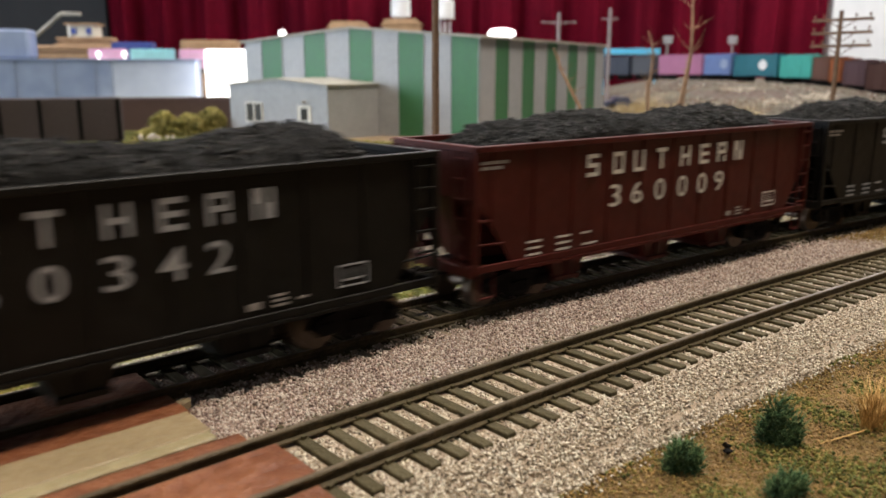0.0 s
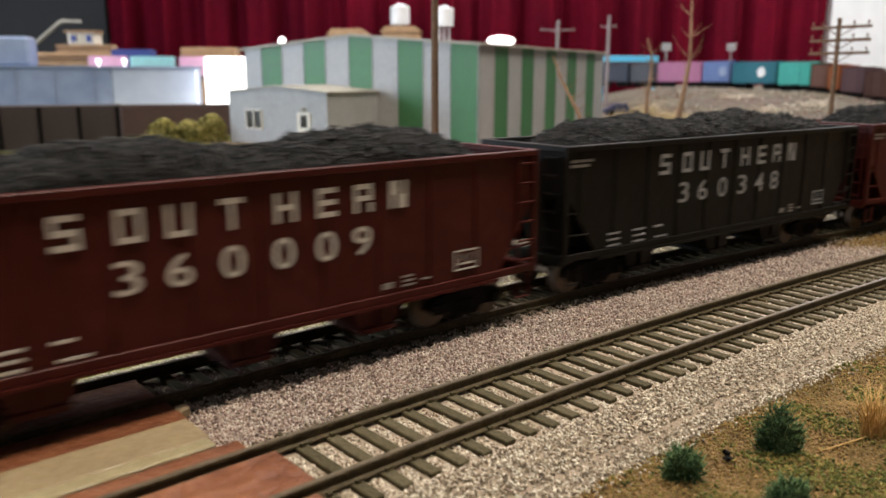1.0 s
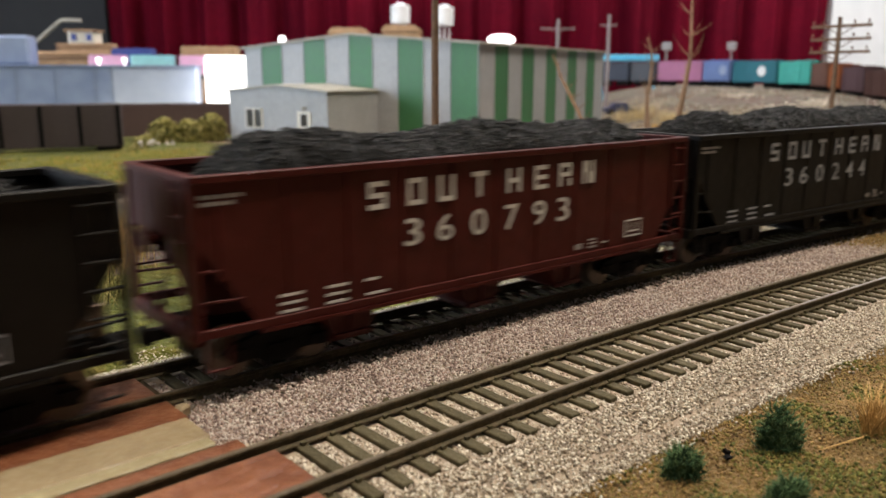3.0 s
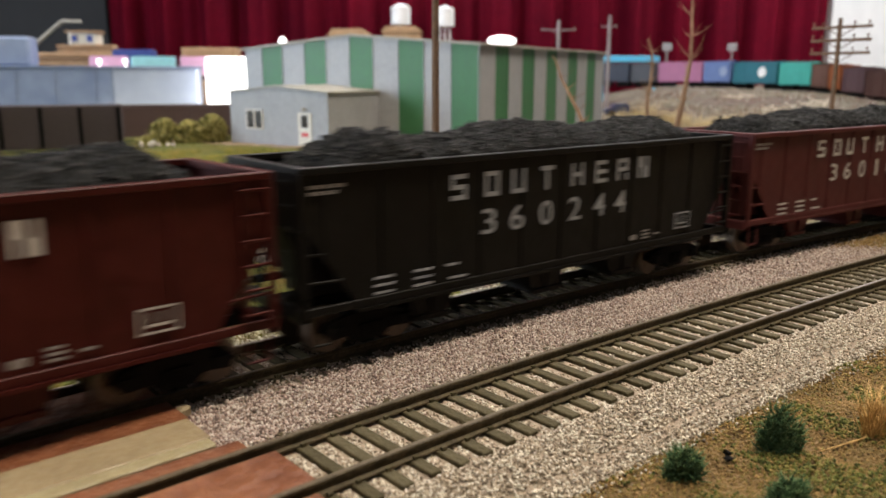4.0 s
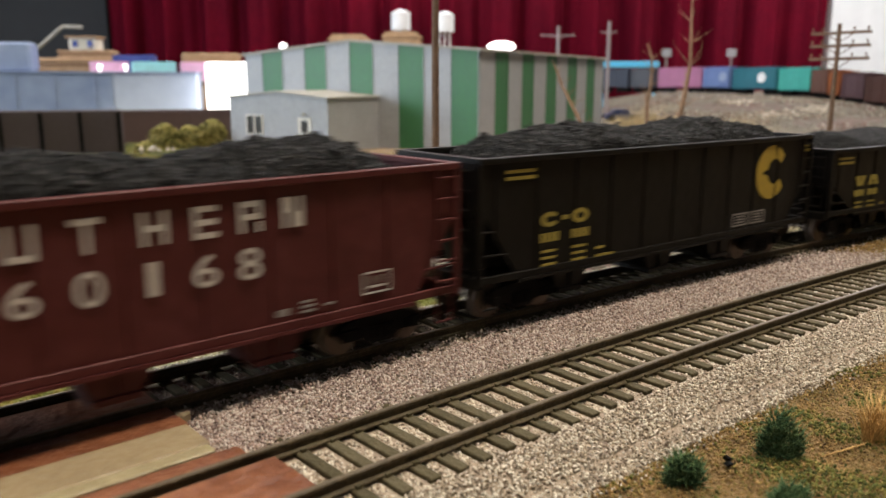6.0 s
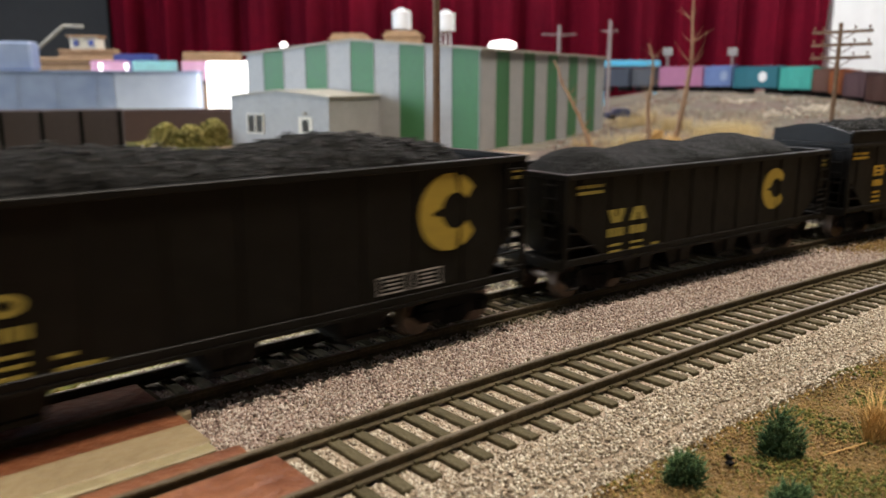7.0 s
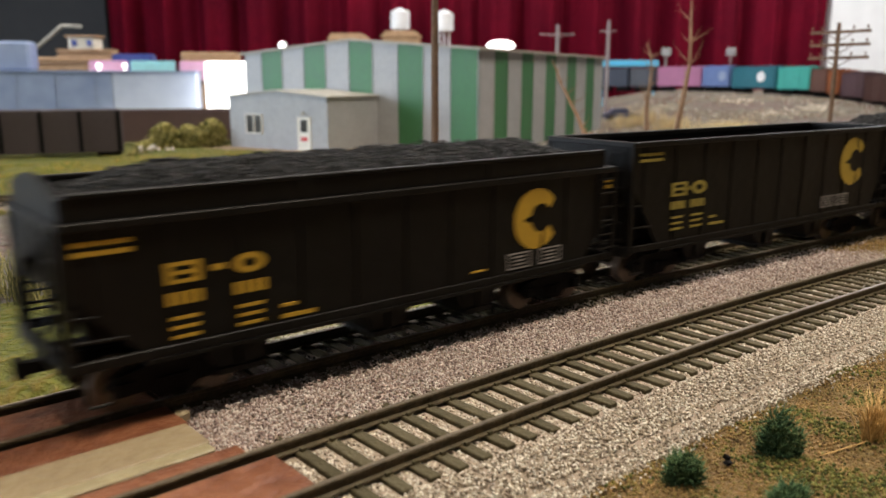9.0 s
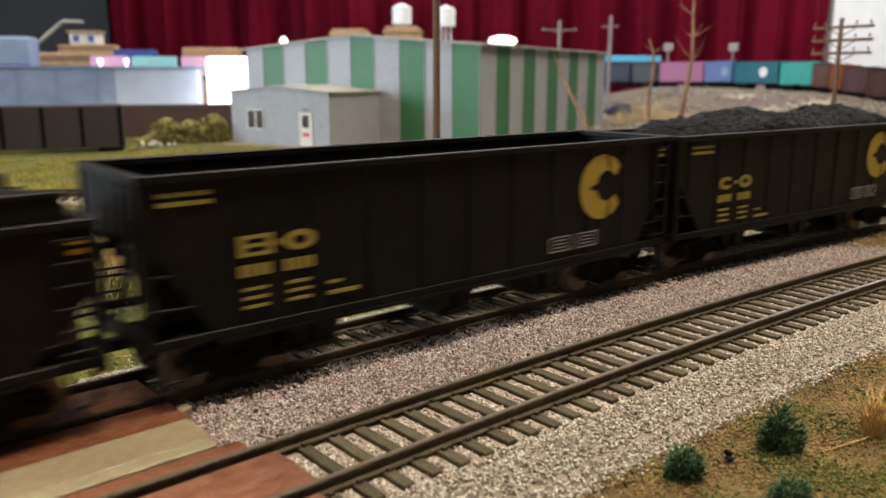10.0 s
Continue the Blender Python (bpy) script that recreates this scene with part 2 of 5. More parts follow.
def build_ground():
    verts, faces = [], []
    xs = [-1.7 + 1.4 * i / 24 for i in range(24)] + [-0.3 + 1.3 * i / 170 for i in range(170)] + [1.0 + 1.3 * i / 60 for i in range(61)]
    ys = [-0.9 + 0.75 * i / 20 for i in range(20)] + [-0.15 + 1.05 * i / 150 for i in range(150)] + [0.9 + 1.05 * i / 40 for i in range(41)]
    nx, ny = len(xs), len(ys)
    for x in xs:
        for y in ys:
            verts.append((x, y, lie(x, y)))
    for i in range(nx - 1):
        for j in range(ny - 1):
            a = i * ny + j
            faces.append((a, a + ny, a + ny + 1, a + 1))
    ob = fast_mesh("ground", verts, faces, M_TURF)
    me = ob.data
    me.materials.append(M_GRASS)
    me.materials.append(M_DIRT)
    me.materials.append(M_APRON)
    for p in me.polygons:
        x, y, _ = p.center
        d = math.hypot(x, y + 0.11)
        angle = math.degrees(math.atan2(y + 0.11, x))
        o = math.hypot(x, y + RADIUS) - RADIUS
        w = 0.05 * noise.noise(Vector((x * 12, y * 12, 5)))
        if o > 0.075:
            p.material_index = 1 if (angle + 200 * w > 46 and (d + w < 0.30 or 0.50 < d + 0.4 * w)) else 2
        if in_yard(x, y, 0.3 * w):
            p.material_index = 3
        p.use_smooth = True
    tagged(ob, "modelled ground of brown earth, green flock and pale dirt", "ground", kind="structure")


def build_ballast():
    bm = bm_new()
    sweep(bm, [(-0.031, -0.0095), (-0.030, -0.0075), (-0.0195, BED - 0.0006), (-0.0150, BED), (0.036, BED), (0.0665, BED), (0.0720, BED - 0.001), (0.0850, -0.0090), (0.0850, -0.0105), (-0.031, -0.0105)], -1.55, 1.95, 0.0, 160)
    bed = tagged(link_mesh("ballast_bed", bm, M_BALLAST), "pinkish grey crushed-stone ballast bed under both tracks", "ballast", kind="structure")
    # loose grains, joined
    rng = np.random.default_rng(4)
    base = np.array([(1, 0, 0), (-1, 0, 0), (0, 1, 0), (0, -1, 0), (0, 0, 1), (0, 0, -1)], float)
    tri = np.array([(0, 2, 4), (2, 1, 4), (1, 3, 4), (3, 0, 4), (2, 0, 5), (1, 2, 5), (3, 1, 5), (0, 3, 5)])
    n = 225000
    s = 0.055 + 0.46 * rng.random(n) ** 1.25
    o = -0.0305 + 0.1205 * rng.random(n)
    o = np.where(o < -0.026, o - np.abs(rng.normal(0, 0.0022, n)), o)
    keep = np.ones(n, bool)
    for c in (0.0, GAP):
        keep &= ~((np.abs(np.abs(o - c) - 0.00825) < 0.0014))
    keep &= ~((o > 0.004) & (o < 0.040) & (s < 0.0595))
    # ties stay clear of grains
    ph = np.abs(((s - 0.1462) / 0.00616 + 0.5) % 1 - 0.5) * 0.00616
    keep &= ~((np.abs(o) < 0.0162) & (ph < 0.0019) & (rng.random(n) > np.where(o > 0.0112, 0.75, 0.03)))
    keep &= ~((np.abs(o - GAP) < 0.0155) & (ph < 0.0019) & (rng.random(n) > np.where(o < GAP - 0.0115, 0.55, 0.06)))
    s, o, ph = s[keep], o[keep], ph[keep]
    n = len(s)
    z = np.where(o < -0.0165, 0.0004 + np.interp(o, [-0.040, -0.033, -0.030, -0.0195, -0.015], [-0.0066, -0.0067, -0.0073, BED - 0.0006, BED]), BED)
    z = np.where(o > 0.0665, np.interp(o, [0.0665, 0.0720, 0.0850, 0.0900], [BED, BED - 0.001, -0.0088, -0.0068]), z)
    z = z + rng.normal(0, 0.00018, n)
    between = (o > 0.0175) & (o < 0.0345)
    z = z + np.where(between, 0.0007, 0) + np.where((o > 0.0345) & (o < GAP - 0.0098) & (ph < 0.0021), 0.0009, 0) + np.where((o > 0.0108) & (o <= 0.0175), 0.0008, 0)
    a = s * CURVE
    cx, cy = (RADIUS + o) * np.sin(a), -RADIUS + (RADIUS + o) * np.cos(a)
    size = rng.uniform(0.00025, 0.00046, n)
    q = rng.normal(size=(n, 4))
    q /= np.linalg.norm(q, axis=1)[:, None]
    w_, x_, y_, z_ = q.T
    rot = np.stack([np.stack([1 - 2 * (y_ * y_ + z_ * z_), 2 * (x_ * y_ - z_ * w_), 2 * (x_ * z_ + y_ * w_)], 1),
                    np.stack([2 * (x_ * y_ + z_ * w_), 1 - 2 * (x_ * x_ + z_ * z_), 2 * (y_ * z_ - x_ * w_)], 1),
                    np.stack([2 * (x_ * z_ - y_ * w_), 2 * (y_ * z_ + x_ * w_), 1 - 2 * (x_ * x_ + y_ * y_)], 1)], 1)
    shape = base[None] * rng.uniform(0.6, 1.25, (n, 6, 1)) * size[:, None, None]
    v = np.einsum("nij,nkj->nki", rot, shape) + np.stack([cx, cy, z], 1)[:, None]
    mixed = o + rng.normal(0, 0.003, n)
    # darker grains between these rails: the shade under the train put into colour
    shaded = (np.abs(mixed - GAP) < 0.0105) & (s > 0.09)
    earth = (s + rng.normal(0, 0.006, n) + 0.9 * (o - 0.03) > 0.330) & (mixed > 0.0105) & (mixed < 0.0375)
    for pick, mat, label in (((mixed > 0.011) & (mixed < 0.0705) & ~earth & ~shaded, M_STONEPINK, "loose pinkish grey ballast grains between the tracks"), ((mixed <= 0.011) & ~earth, M_STONE, "loose cream and grey ballast grains beside the near track"),
                             (shaded, M_STONESHADE, "ballast grains between the rails of the train, its shade painted into their colour"), (earth, M_TURFGRAIN, "loose tan earth between the tracks at the bend"), ((mixed >= 0.0705), M_STONEOLIVE, "loose olive and tan gravel beyond the train")):
        k = int(pick.sum())
        joined("ballast_grains", v[pick].reshape(-1, 3), (tri[None] + 6 * np.arange(k)[:, None, None]).reshape(-1, 3), mat, label, "ballast")


def joined(name, v, f, mat, label, category, parent=None):
    """Many small pieces in one mesh."""
    me = bpy.data.meshes.new(name)
    me.vertices.add(len(v))
    me.vertices.foreach_set("co", np.asarray(v, np.float32).ravel())
    me.loops.add(len(f) * 3)
    me.loops.foreach_set("vertex_index", np.asarray(f, np.int32).ravel())
    me.polygons.add(len(f))
    me.polygons.foreach_set("loop_start", np.arange(0, len(f) * 3, 3, dtype=np.int32))
    me.update(calc_edges=True)
    me.validate()
    me.materials.append(mat)
    ob = new(name, me)
    if parent is not None:
        ob.parent = parent
    return tagged(ob, label, category, kind="stuff")


RAIL = [(-0.0011, TIE_TOP), (0.0011, TIE_TOP), (0.0011, TIE_TOP + 0.0003), (0.00035, TIE_TOP + 0.0006), (0.00035, -0.0008), (0.00062, -0.0006), (0.00062, -0.0001),
        (0.00045, 0.0), (-0.00045, 0.0), (-0.00062, -0.0001), (-0.00062, -0.0006), (-0.00035, -0.0008), (-0.00035, TIE_TOP + 0.0006), (-0.0011, TIE_TOP + 0.0003)]


def build_track(o, s0, s1, phase, label):
    track = thing("railway_track", label, "track", "tracks")
    for side in (-1, 1):
        rail = part("rail", sweep(bm_new(), RAIL, s0 - 1.6, s1 + 1.0, o + side * 0.00887, 150), M_RAIL, track, "brown weathered steel rail")
        head = [(-0.00042, -0.0001), (0.00042, -0.0001), (0.00042, 0.00006), (-0.00042, 0.00006)]
        part("rail_head", sweep(bm_new(), head, s0 - 1.6, s1 + 1.0, o + side * 0.00887, 150), M_RAILTOP, rail, "worn shiny running surface")
    tie = bm_new()
    box(tie, -0.0013, 0.0013, -0.0160, 0.0160, TIE_TOP - 0.0022, TIE_TOP, 0.0002)
    for side in (-1, 1):
        for edge in (-1, 1):
            c = side * 0.00887 + edge * 0.0013
            box(tie, -0.0005, 0.0005, c - 0.00035, c + 0.00035, TIE_TOP, TIE_TOP + 0.0007)
    me = None
    rng = random.Random(int(1000 * o) + 3)
    i0, i1 = math.ceil((s0 - phase) / 0.00616), math.floor((s1 - phase) / 0.00616)
    for i in range(i0, i1 + 1):
        m = along(phase + 0.00616 * i + rng.uniform(-0.0003, 0.0003), o + rng.uniform(-0.0004, 0.0004)) @ pose(0, 0, rng.uniform(-0.00015, 0.0001), 0, 0, rng.uniform(-1.2, 1.2))
        if me is None:
            ob = part("tie", tie, M_TIE, track)
            me = ob.data
        else:
            ob = new("tie", me)
            ob.parent = track
        ob.matrix_world = m
    return track


def board(parent, name, s0, s1, o0, o1, z0, z1, mat, label):
    bm = bm_new()
    sweep(bm, [(o0, z0), (o1, z0), (o1, z1 - 0.0003), (o1 - 0.0003, z1), (o0 + 0.0003, z1), (o0, z1 - 0.0003)], s0, s1, 0.0, 8)
    return part(name, bm, mat, parent, label)


def build_crossing():
    deck = thing("track_crossing", "red-brown and cream painted boards filling between the rails", "crossing")
    board(deck, "board", -0.25, 0.0625, 0.0098, 0.0145, -0.0085, -0.0006, M_DECK, "red-brown edge board")
    board(deck, "board", -0.25, 0.0592, 0.0183, 0.0290, -0.0085, -0.0003, M_CREAM, "cream painted board")
    board(deck, "board", -0.25, 0.0586, 0.0148, 0.01825, -0.0085, -0.0003, M_CREAMEDGE, "pale yellowish painted board edge")
    board(deck, "board", -0.25, 0.0600, 0.0292, 0.0405, -0.0085, -0.0008, M_DECK, "red-brown edge board")
    board(deck, "board", -0.25, 0.0660, -0.0070, 0.0070, -0.0085, -0.0010, M_DECK, "red-brown board between the rails")
    board(deck, "board", -0.25, 0.0640, -0.0300, -0.0102, -0.0085, -0.0012, M_DECK, "red-brown board outside the rail")
    board(deck, "board", -0.25, 0.0600, GAP - 0.0070, GAP + 0.0070, -0.0085, -0.0012, M_DECK, "dark board between the rails")
    bm = bm_new()
    box(bm, -0.0014, 0.0014, -0.0012, 0.0012, -0.003, -0.0004, 0.0005)
    ob = tagged(link_mesh("wood_chip", bm, M_CREAM), "small tan wood block beside the rail", "block")
    ob.matrix_world = along(0.0612, 0.0352) @ pose(0, 0, 0, 0, 0, 20)


# ---- hopper cars ----
CARS = {
    # name: middle on the train, paint, style, number, roof line
    "A": (0.0455, "black", "bars", "360342", 0.045), "B": (0.2195, "red", "bars", "360009", 0.045), "C": (0.3929, "black", "bars", "360348", 0.045),
    "D": (0.5673, "red", "bars", "360793", 0.045), "E": (0.7358, "black", "bars", "360244", 0.045), "F": (0.9108, "faded", "bars", "360168", 0.0447),
    "G": (1.0795, "black", "ring", "co", 0.045), "H": (1.2470, "black", "ring", "wm", 0.0384), "I": (1.4104, "black", "ring", "ext", 0.0395),
    "J": (1.5752, "black", "ring", "empty", 0.046), "K": (1.7423, "black", "ring", "co", 0.0455)}
HALF = {"wm": 0.0715, "ext": 0.0765}
# bays under the body: middle and half width at the sill
BAYS = {"wm": ((-0.0350, 0.0085), (-0.0140, 0.0085), (0.0120, 0.0085), (0.0330, 0.0085)), "ext": ((-0.0425, 0.0085), (-0.0040, 0.0078), (0.0255, 0.0080))}


def gone(t):
    """Way of the train since the start: it slowly gathers speed."""
    return 0.1375 * t + 0.00055 * t * t + t * (0.0036304 + t * (-0.00266926 + t * (0.000953491 + t * (-0.000120221 + t * 0.00000488698))))


PAINT = {"red": (M_RED, "oxide red"), "faded": (M_RED2, "faded oxide red"), "black": (M_BLACK, "black")}
YN = -0.0180


def plates(name, rects, y, mat, parent, label=""):
    """Painted bars, each a part of its own."""
    for x0, x1, z0, z1 in rects:
        part(name, box(bm_new(), x0, x1, y, y + 0.0002, z0, z1), mat, parent, label)


def marks(bm, rects, y):
    """Flat painted bars on the side, as thin plates."""
    for x0, x1, z0, z1 in rects:
        box(bm, x0, x1, y, y + 0.0002, z0, z1)
    return bm


def glyph_bars(kind, x, z, w, h):
    """A plain block shape in a slot w by h."""
    b = 0.20
    L, R_, B, T = x, x + w, z, z + h
    bw, bh = w * b, h * b * 0.9
    mid = z + h * 0.5
    shapes = {
        "stack": [(L, R_, B, B + bh), (L, R_, mid - bh / 2, mid + bh / 2), (L, R_, T - bh, T), (L, L + bw, mid, T - bh), (R_ - bw, R_, B + bh, mid)],
        "window": [(L, R_, B, B + bh), (L, R_, mid - bh / 2, mid + bh / 2), (L, R_, T - bh, T), (L, L + bw, B + bh, T - bh), (R_ - bw, R_, B + bh, T - bh)],
        "ring": [(L, R_, B, B + bh), (L, R_, T - bh, T), (L, L + bw, B + bh, T - bh), (R_ - bw, R_, B + bh, T - bh)],
        "cup": [(L, R_, B, B + bh), (L, L + bw, B + bh, T), (R_ - bw, R_, B + bh, T)],
        "cap": [(L, R_, T - bh, T), (x + w / 2 - bw / 2, x + w / 2 + bw / 2, B, T - bh)],
        "posts": [(L, L + bw, B, T), (R_ - bw, R_, B, T), (L + bw, R_ - bw, mid - bh / 2, mid + bh / 2)],
        "comb": [(L, L + bw, B, T), (L + bw, R_, B, B + bh), (L + bw, R_ * 0.97 + L * 0.03, mid - bh / 2, mid + bh / 2), (L + bw, R_, T - bh, T)],
        "gate": [(L, L + bw, B, T), (L + bw, R_, T - bh, T), (L + bw, R_, mid - bh / 2, mid + bh / 2), (R_ - bw, R_, mid, T), (R_ - bw, R_, B, mid - bh)],
        "block": [(L, L + bw, B, T), (R_ - bw, R_, B, T), (L + bw, x + w / 2, mid, T), (x + w / 2, R_ - bw, B, mid)],
    }
    return shapes[kind]


def digit_mesh(ch):
    cu = bpy.data.curves.new("digit", "FONT")
    cu.body = ch
    cu.offset = 0.006
    ob = bpy.data.objects.new("digit", cu)
    scene.collection.objects.link(ob)
    bpy.context.view_layer.update()
    me = bpy.data.meshes.new_from_object(ob.evaluated_get(bpy.context.evaluated_depsgraph_get()))
    bpy.data.objects.remove(ob)
    co = np.array([v.co[:] for v in me.vertices])
    lo, hi = co.min(0), co.max(0)
    polys = [tuple(p.vertices) for p in me.polygons]
    bpy.data.meshes.remove(me)
    return co, lo, hi, polys


DIGITS = {}


def number_bars(bm, text, xs, z0, h, w, y):
    for ch, x in zip(text, xs):
        if ch not in DIGITS:
            DIGITS[ch] = digit_mesh(ch)
        co, lo, hi, polys = DIGITS[ch]
        wide = w * (0.42 if ch == "1" else 1.0)
        x0 = x - wide / 2
        vs = [bm.verts.new((x0 + (c[0] - lo[0]) / (hi[0] - lo[0]) * wide, y, z0 + (c[1] - lo[1]) / (hi[1] - lo[1]) * h)) for c in co]
        for p in polys:
            bm.faces.new([vs[i] for i in p])
    return bm


def ring_shape(bm, cx, cz, rx, rz, y, opening=0, inner=0.5):
    """A round painted ring, whole or open to one side."""
    n = 24
    a0, a1 = math.radians(opening), math.radians(360 - opening)
    rings = [[bm.verts.new((cx + rx * k * math.cos(a0 + (a1 - a0) * i / n), y, cz + rz * k * math.sin(a0 + (a1 - a0) * i / n))) for i in range(n + 1)] for k in (1.0, inner)]
    for i in range(n):
        bm.faces.new((rings[0][i], rings[0][i + 1], rings[1][i + 1], rings[1][i]))
    return bm


def c_shape(bm, cx, cz, rx, rz, y, slits=(76, 284)):
    """A broad ring, open to one side, with a notch inside and narrow slits."""
    outer, inner, angles = [], [], []
    n = 96
    for i in range(n + 1):
        deg = 36 + (324 - 36) * i / n
        a = math.radians(deg)
        notch = 0.34 * max(0.0, 1 - abs(deg - 182) / 13)
        outer.append((cx + rx * math.cos(a), cz + rz * math.sin(a)))
        k = 0.47 + notch
        inner.append((cx + rx * 0.20 + rx * k * math.cos(a), cz + rz * 0.02 + rz * k * math.sin(a)))
        angles.append(deg)
    a = [bm.verts.new((x, y, z)) for x, z in outer]
    b = [bm.verts.new((x, y, z)) for x, z in inner]
    for i in range(n):
        if not any(abs(angles[i] - q) < 4.5 for q in slits):
            bm.faces.new((a[i], a[i + 1], b[i + 1], b[i]))
    return bm


def wheelset_parts(parent):
    bm = bm_new()
    rod(bm, (0, -0.0095, 0), (0, 0.0095, 0), 0.0011, n=8)
    for sd in (-1, 1):
        rod(bm, (0, sd * 0.0074, 0), (0, sd * 0.0100, 0), 0.0053, n=24)
        rod(bm, (0, sd * 0.0069, 0), (0, sd * 0.0074, 0), 0.0059, n=24)
        rod(bm, (0, sd * 0.0100, 0), (0, sd * 0.0103, 0), 0.0018, n=10)
        for k in range(3):
            a = k * 2.094
            box(bm, 0.0030 * math.cos(a) - 0.0005, 0.0030 * math.cos(a) + 0.0005, sd * 0.0100 - 0.0002, sd * 0.0100 + 0.0002, 0.0030 * math.sin(a) - 0.0005, 0.0030 * math.sin(a) + 0.0005)
    return part("wheelset", bm, M_STEEL, parent, "dull steel wheels on an axle")


def truck_parts(car, x):
    truck = part("truck", box(box(bm_new(), x - 0.0025, x + 0.0025, -0.012, 0.012, 0.0045, 0.0078), x - 0.004, x + 0.004, -0.005, 0.005, 0.0078, 0.0092), M_SOOT, car, "black bolster of a four-wheel truck")
    for sd in (-1, 1):
        bm = bm_new()
        y0, y1 = sd * 0.0112, sd * 0.0130
        prism(bm, [(x - 0.0135, 0.0058), (x - 0.0115, 0.0078), (x - 0.005, 0.0092), (x + 0.005, 0.0092), (x + 0.0115, 0.0078), (x + 0.0135, 0.0058), (x + 0.0115, 0.0042), (x + 0.006, 0.0040),
                   (x + 0.004, 0.0022), (x - 0.004, 0.0022), (x - 0.006, 0.0040), (x - 0.0115, 0.0042)], min(y0, y1), max(y0, y1))
        for c in (-0.0020, 0, 0.0020):
            rod(bm, (x + c, sd * 0.0133, 0.0035), (x + c, sd * 0.0133, 0.0065), 0.0009, n=8)
        for c in (-0.010, 0.010):
            box(bm, x + c - 0.0018, x + c + 0.0018, min(sd * 0.0128, sd * 0.0140), max(sd * 0.0128, sd * 0.0140), 0.0042, 0.0068)
        part("sideframe", bm, M_SOOT, truck)
    sets = []
    for c in (-0.010, 0.010):
        w = wheelset_parts(car)
        w.location = (x + c, 0, 0.0053)
        sets.append(w)
    return sets


WHEELSETS = []


def build_hopper(key):
    mid, paint, style, number, top = CARS[key]
    mat, word = PAINT[paint]
    state = {"bars": "heaped with coal, white lettering", "ring": "with yellow ring emblem"}[style]
    state = {"empty": "standing empty, yellow emblem", "ext": "with raised side boards", "wm": "of lower height, yellow emblem"}.get(number, state)
    car = thing("hopper_car", word + " model coal hopper car " + state, "hopper car", "train of hopper cars")
    half = HALF.get(number, 0.0815)
    lowend = half - 0.0135 if number != "wm" else 0.0540
    t = 0.0006
    sill = 0.0130
    cut = top - 0.0125
    for sd in (-1, 1):
        y = sd * 0.0180
        prof = [(-half, top), (half, top), (half, cut), (lowend, sill), (-lowend, sill), (-half, cut)]
        side = part("side_panel", prism(bm_new(), prof, min(y, y - sd * t), max(y, y - sd * t)), mat, car)
        n = 11
        for i in range(n):
            x = -half + 0.006 + (2 * half - 0.012) * i / (n - 1)
            zb = sill if abs(x) < lowend else sill + (abs(x) - lowend) / (half - lowend) * (cut - sill)
            part("rib", prism(bm_new(), [(x - 0.0010, zb), (x - 0.0007, top - 0.001), (x + 0.0007, top - 0.001), (x + 0.0010, zb)], min(y, y + sd * 0.0004), max(y, y + sd * 0.0004)), mat, side)
        part("top_rail", box(bm_new(), -half - 0.0006, half + 0.0006, y - 0.0011, y + 0.0011, top - 0.0012, top + 0.0004, 0.0002), mat, car)
        part("side_sill", box(box(bm_new(), -half, half, y - 0.0006, y + 0.0006, sill - 0.0008, sill + 0.0012, 0.0002), -lowend, lowend, y - 0.001, y + 0.001, sill - 0.0016, sill - 0.0008), mat, car)
        # grab bars across the open corner at each end
        for ex in (-1, 1):
            for gz in (0.35, 0.68):
                z = sill + (cut - sill) * gz
                xi = lowend + (half - lowend) * gz
                part("grab_iron", rod(bm_new(), (ex * half, y, z), (ex * (xi - 0.001), y, z - 0.0004), 0.00035, n=6), mat, car)
            part("corner_post", box(bm_new(), ex * half - 0.0008, ex * half + 0.0008, y - 0.0008, y + 0.0008, sill - 0.001, top, 0.0002), mat, car)
            bm = bm_new()
            for q in (-1, 1):
                rod(bm, (ex * (half - 0.004) + q * 0.0024, y, sill - 0.001), (ex * (half - 0.004) + q * 0.0024, y, 0.0052), 0.00035, n=6)
            rod(bm, (ex * (half - 0.004) - 0.0024, y, 0.0052), (ex * (half - 0.004) + 0.0024, y, 0.0052), 0.00035, n=6)
            part("stirrup_step", bm, mat, car)
        # ladder on the end away from the brake
        ex = 1 if sd < 0 else -1
        bm = bm_new()
        yl = y + sd * 0.0012
        for q in (0.0012, 0.0072):
            rod(bm, (ex * (half - q), yl, sill + 0.001), (ex * (half - q), yl, top - 0.001), 0.00028, n=6)
        for i in range(6):
            z = sill + 0.003 + (top - sill - 0.006) * i / 5
            rod(bm, (ex * (half - 0.0012), yl, z), (ex * (half - 0.0072), yl, z), 0.00032, n=6)
        part("ladder", bm, mat, car)
    for ex in (-1, 1):
        x = ex * (half - 0.0003)
        end = part("end_panel", box(bm_new(), x - 0.0004, x + 0.0004, -0.0180, 0.0180, cut - 0.001, top), mat, car)
        for yy in (-0.012, -0.006, 0, 0.006, 0.012):
            part("rib", box(bm_new(), x + ex * 0.0004 - 0.0002, x + ex * 0.0004 + 0.0004, yy - 0.0006, yy + 0.0006, cut - 0.001, top - 0.001), mat, end)
        part("top_rail", box(bm_new(), x - 0.0012, x + 0.0012, -0.0185, 0.0185, top - 0.0012, top + 0.0004, 0.0002), mat, car)
        part("slope_sheet", prism(bm_new(), [(x, cut), (x - ex * 0.0006, cut + 0.001), (ex * (lowend - 0.018), sill - 0.001), (ex * (lowend - 0.017), sill - 0.002)], -0.0176, 0.0176), mat, car)
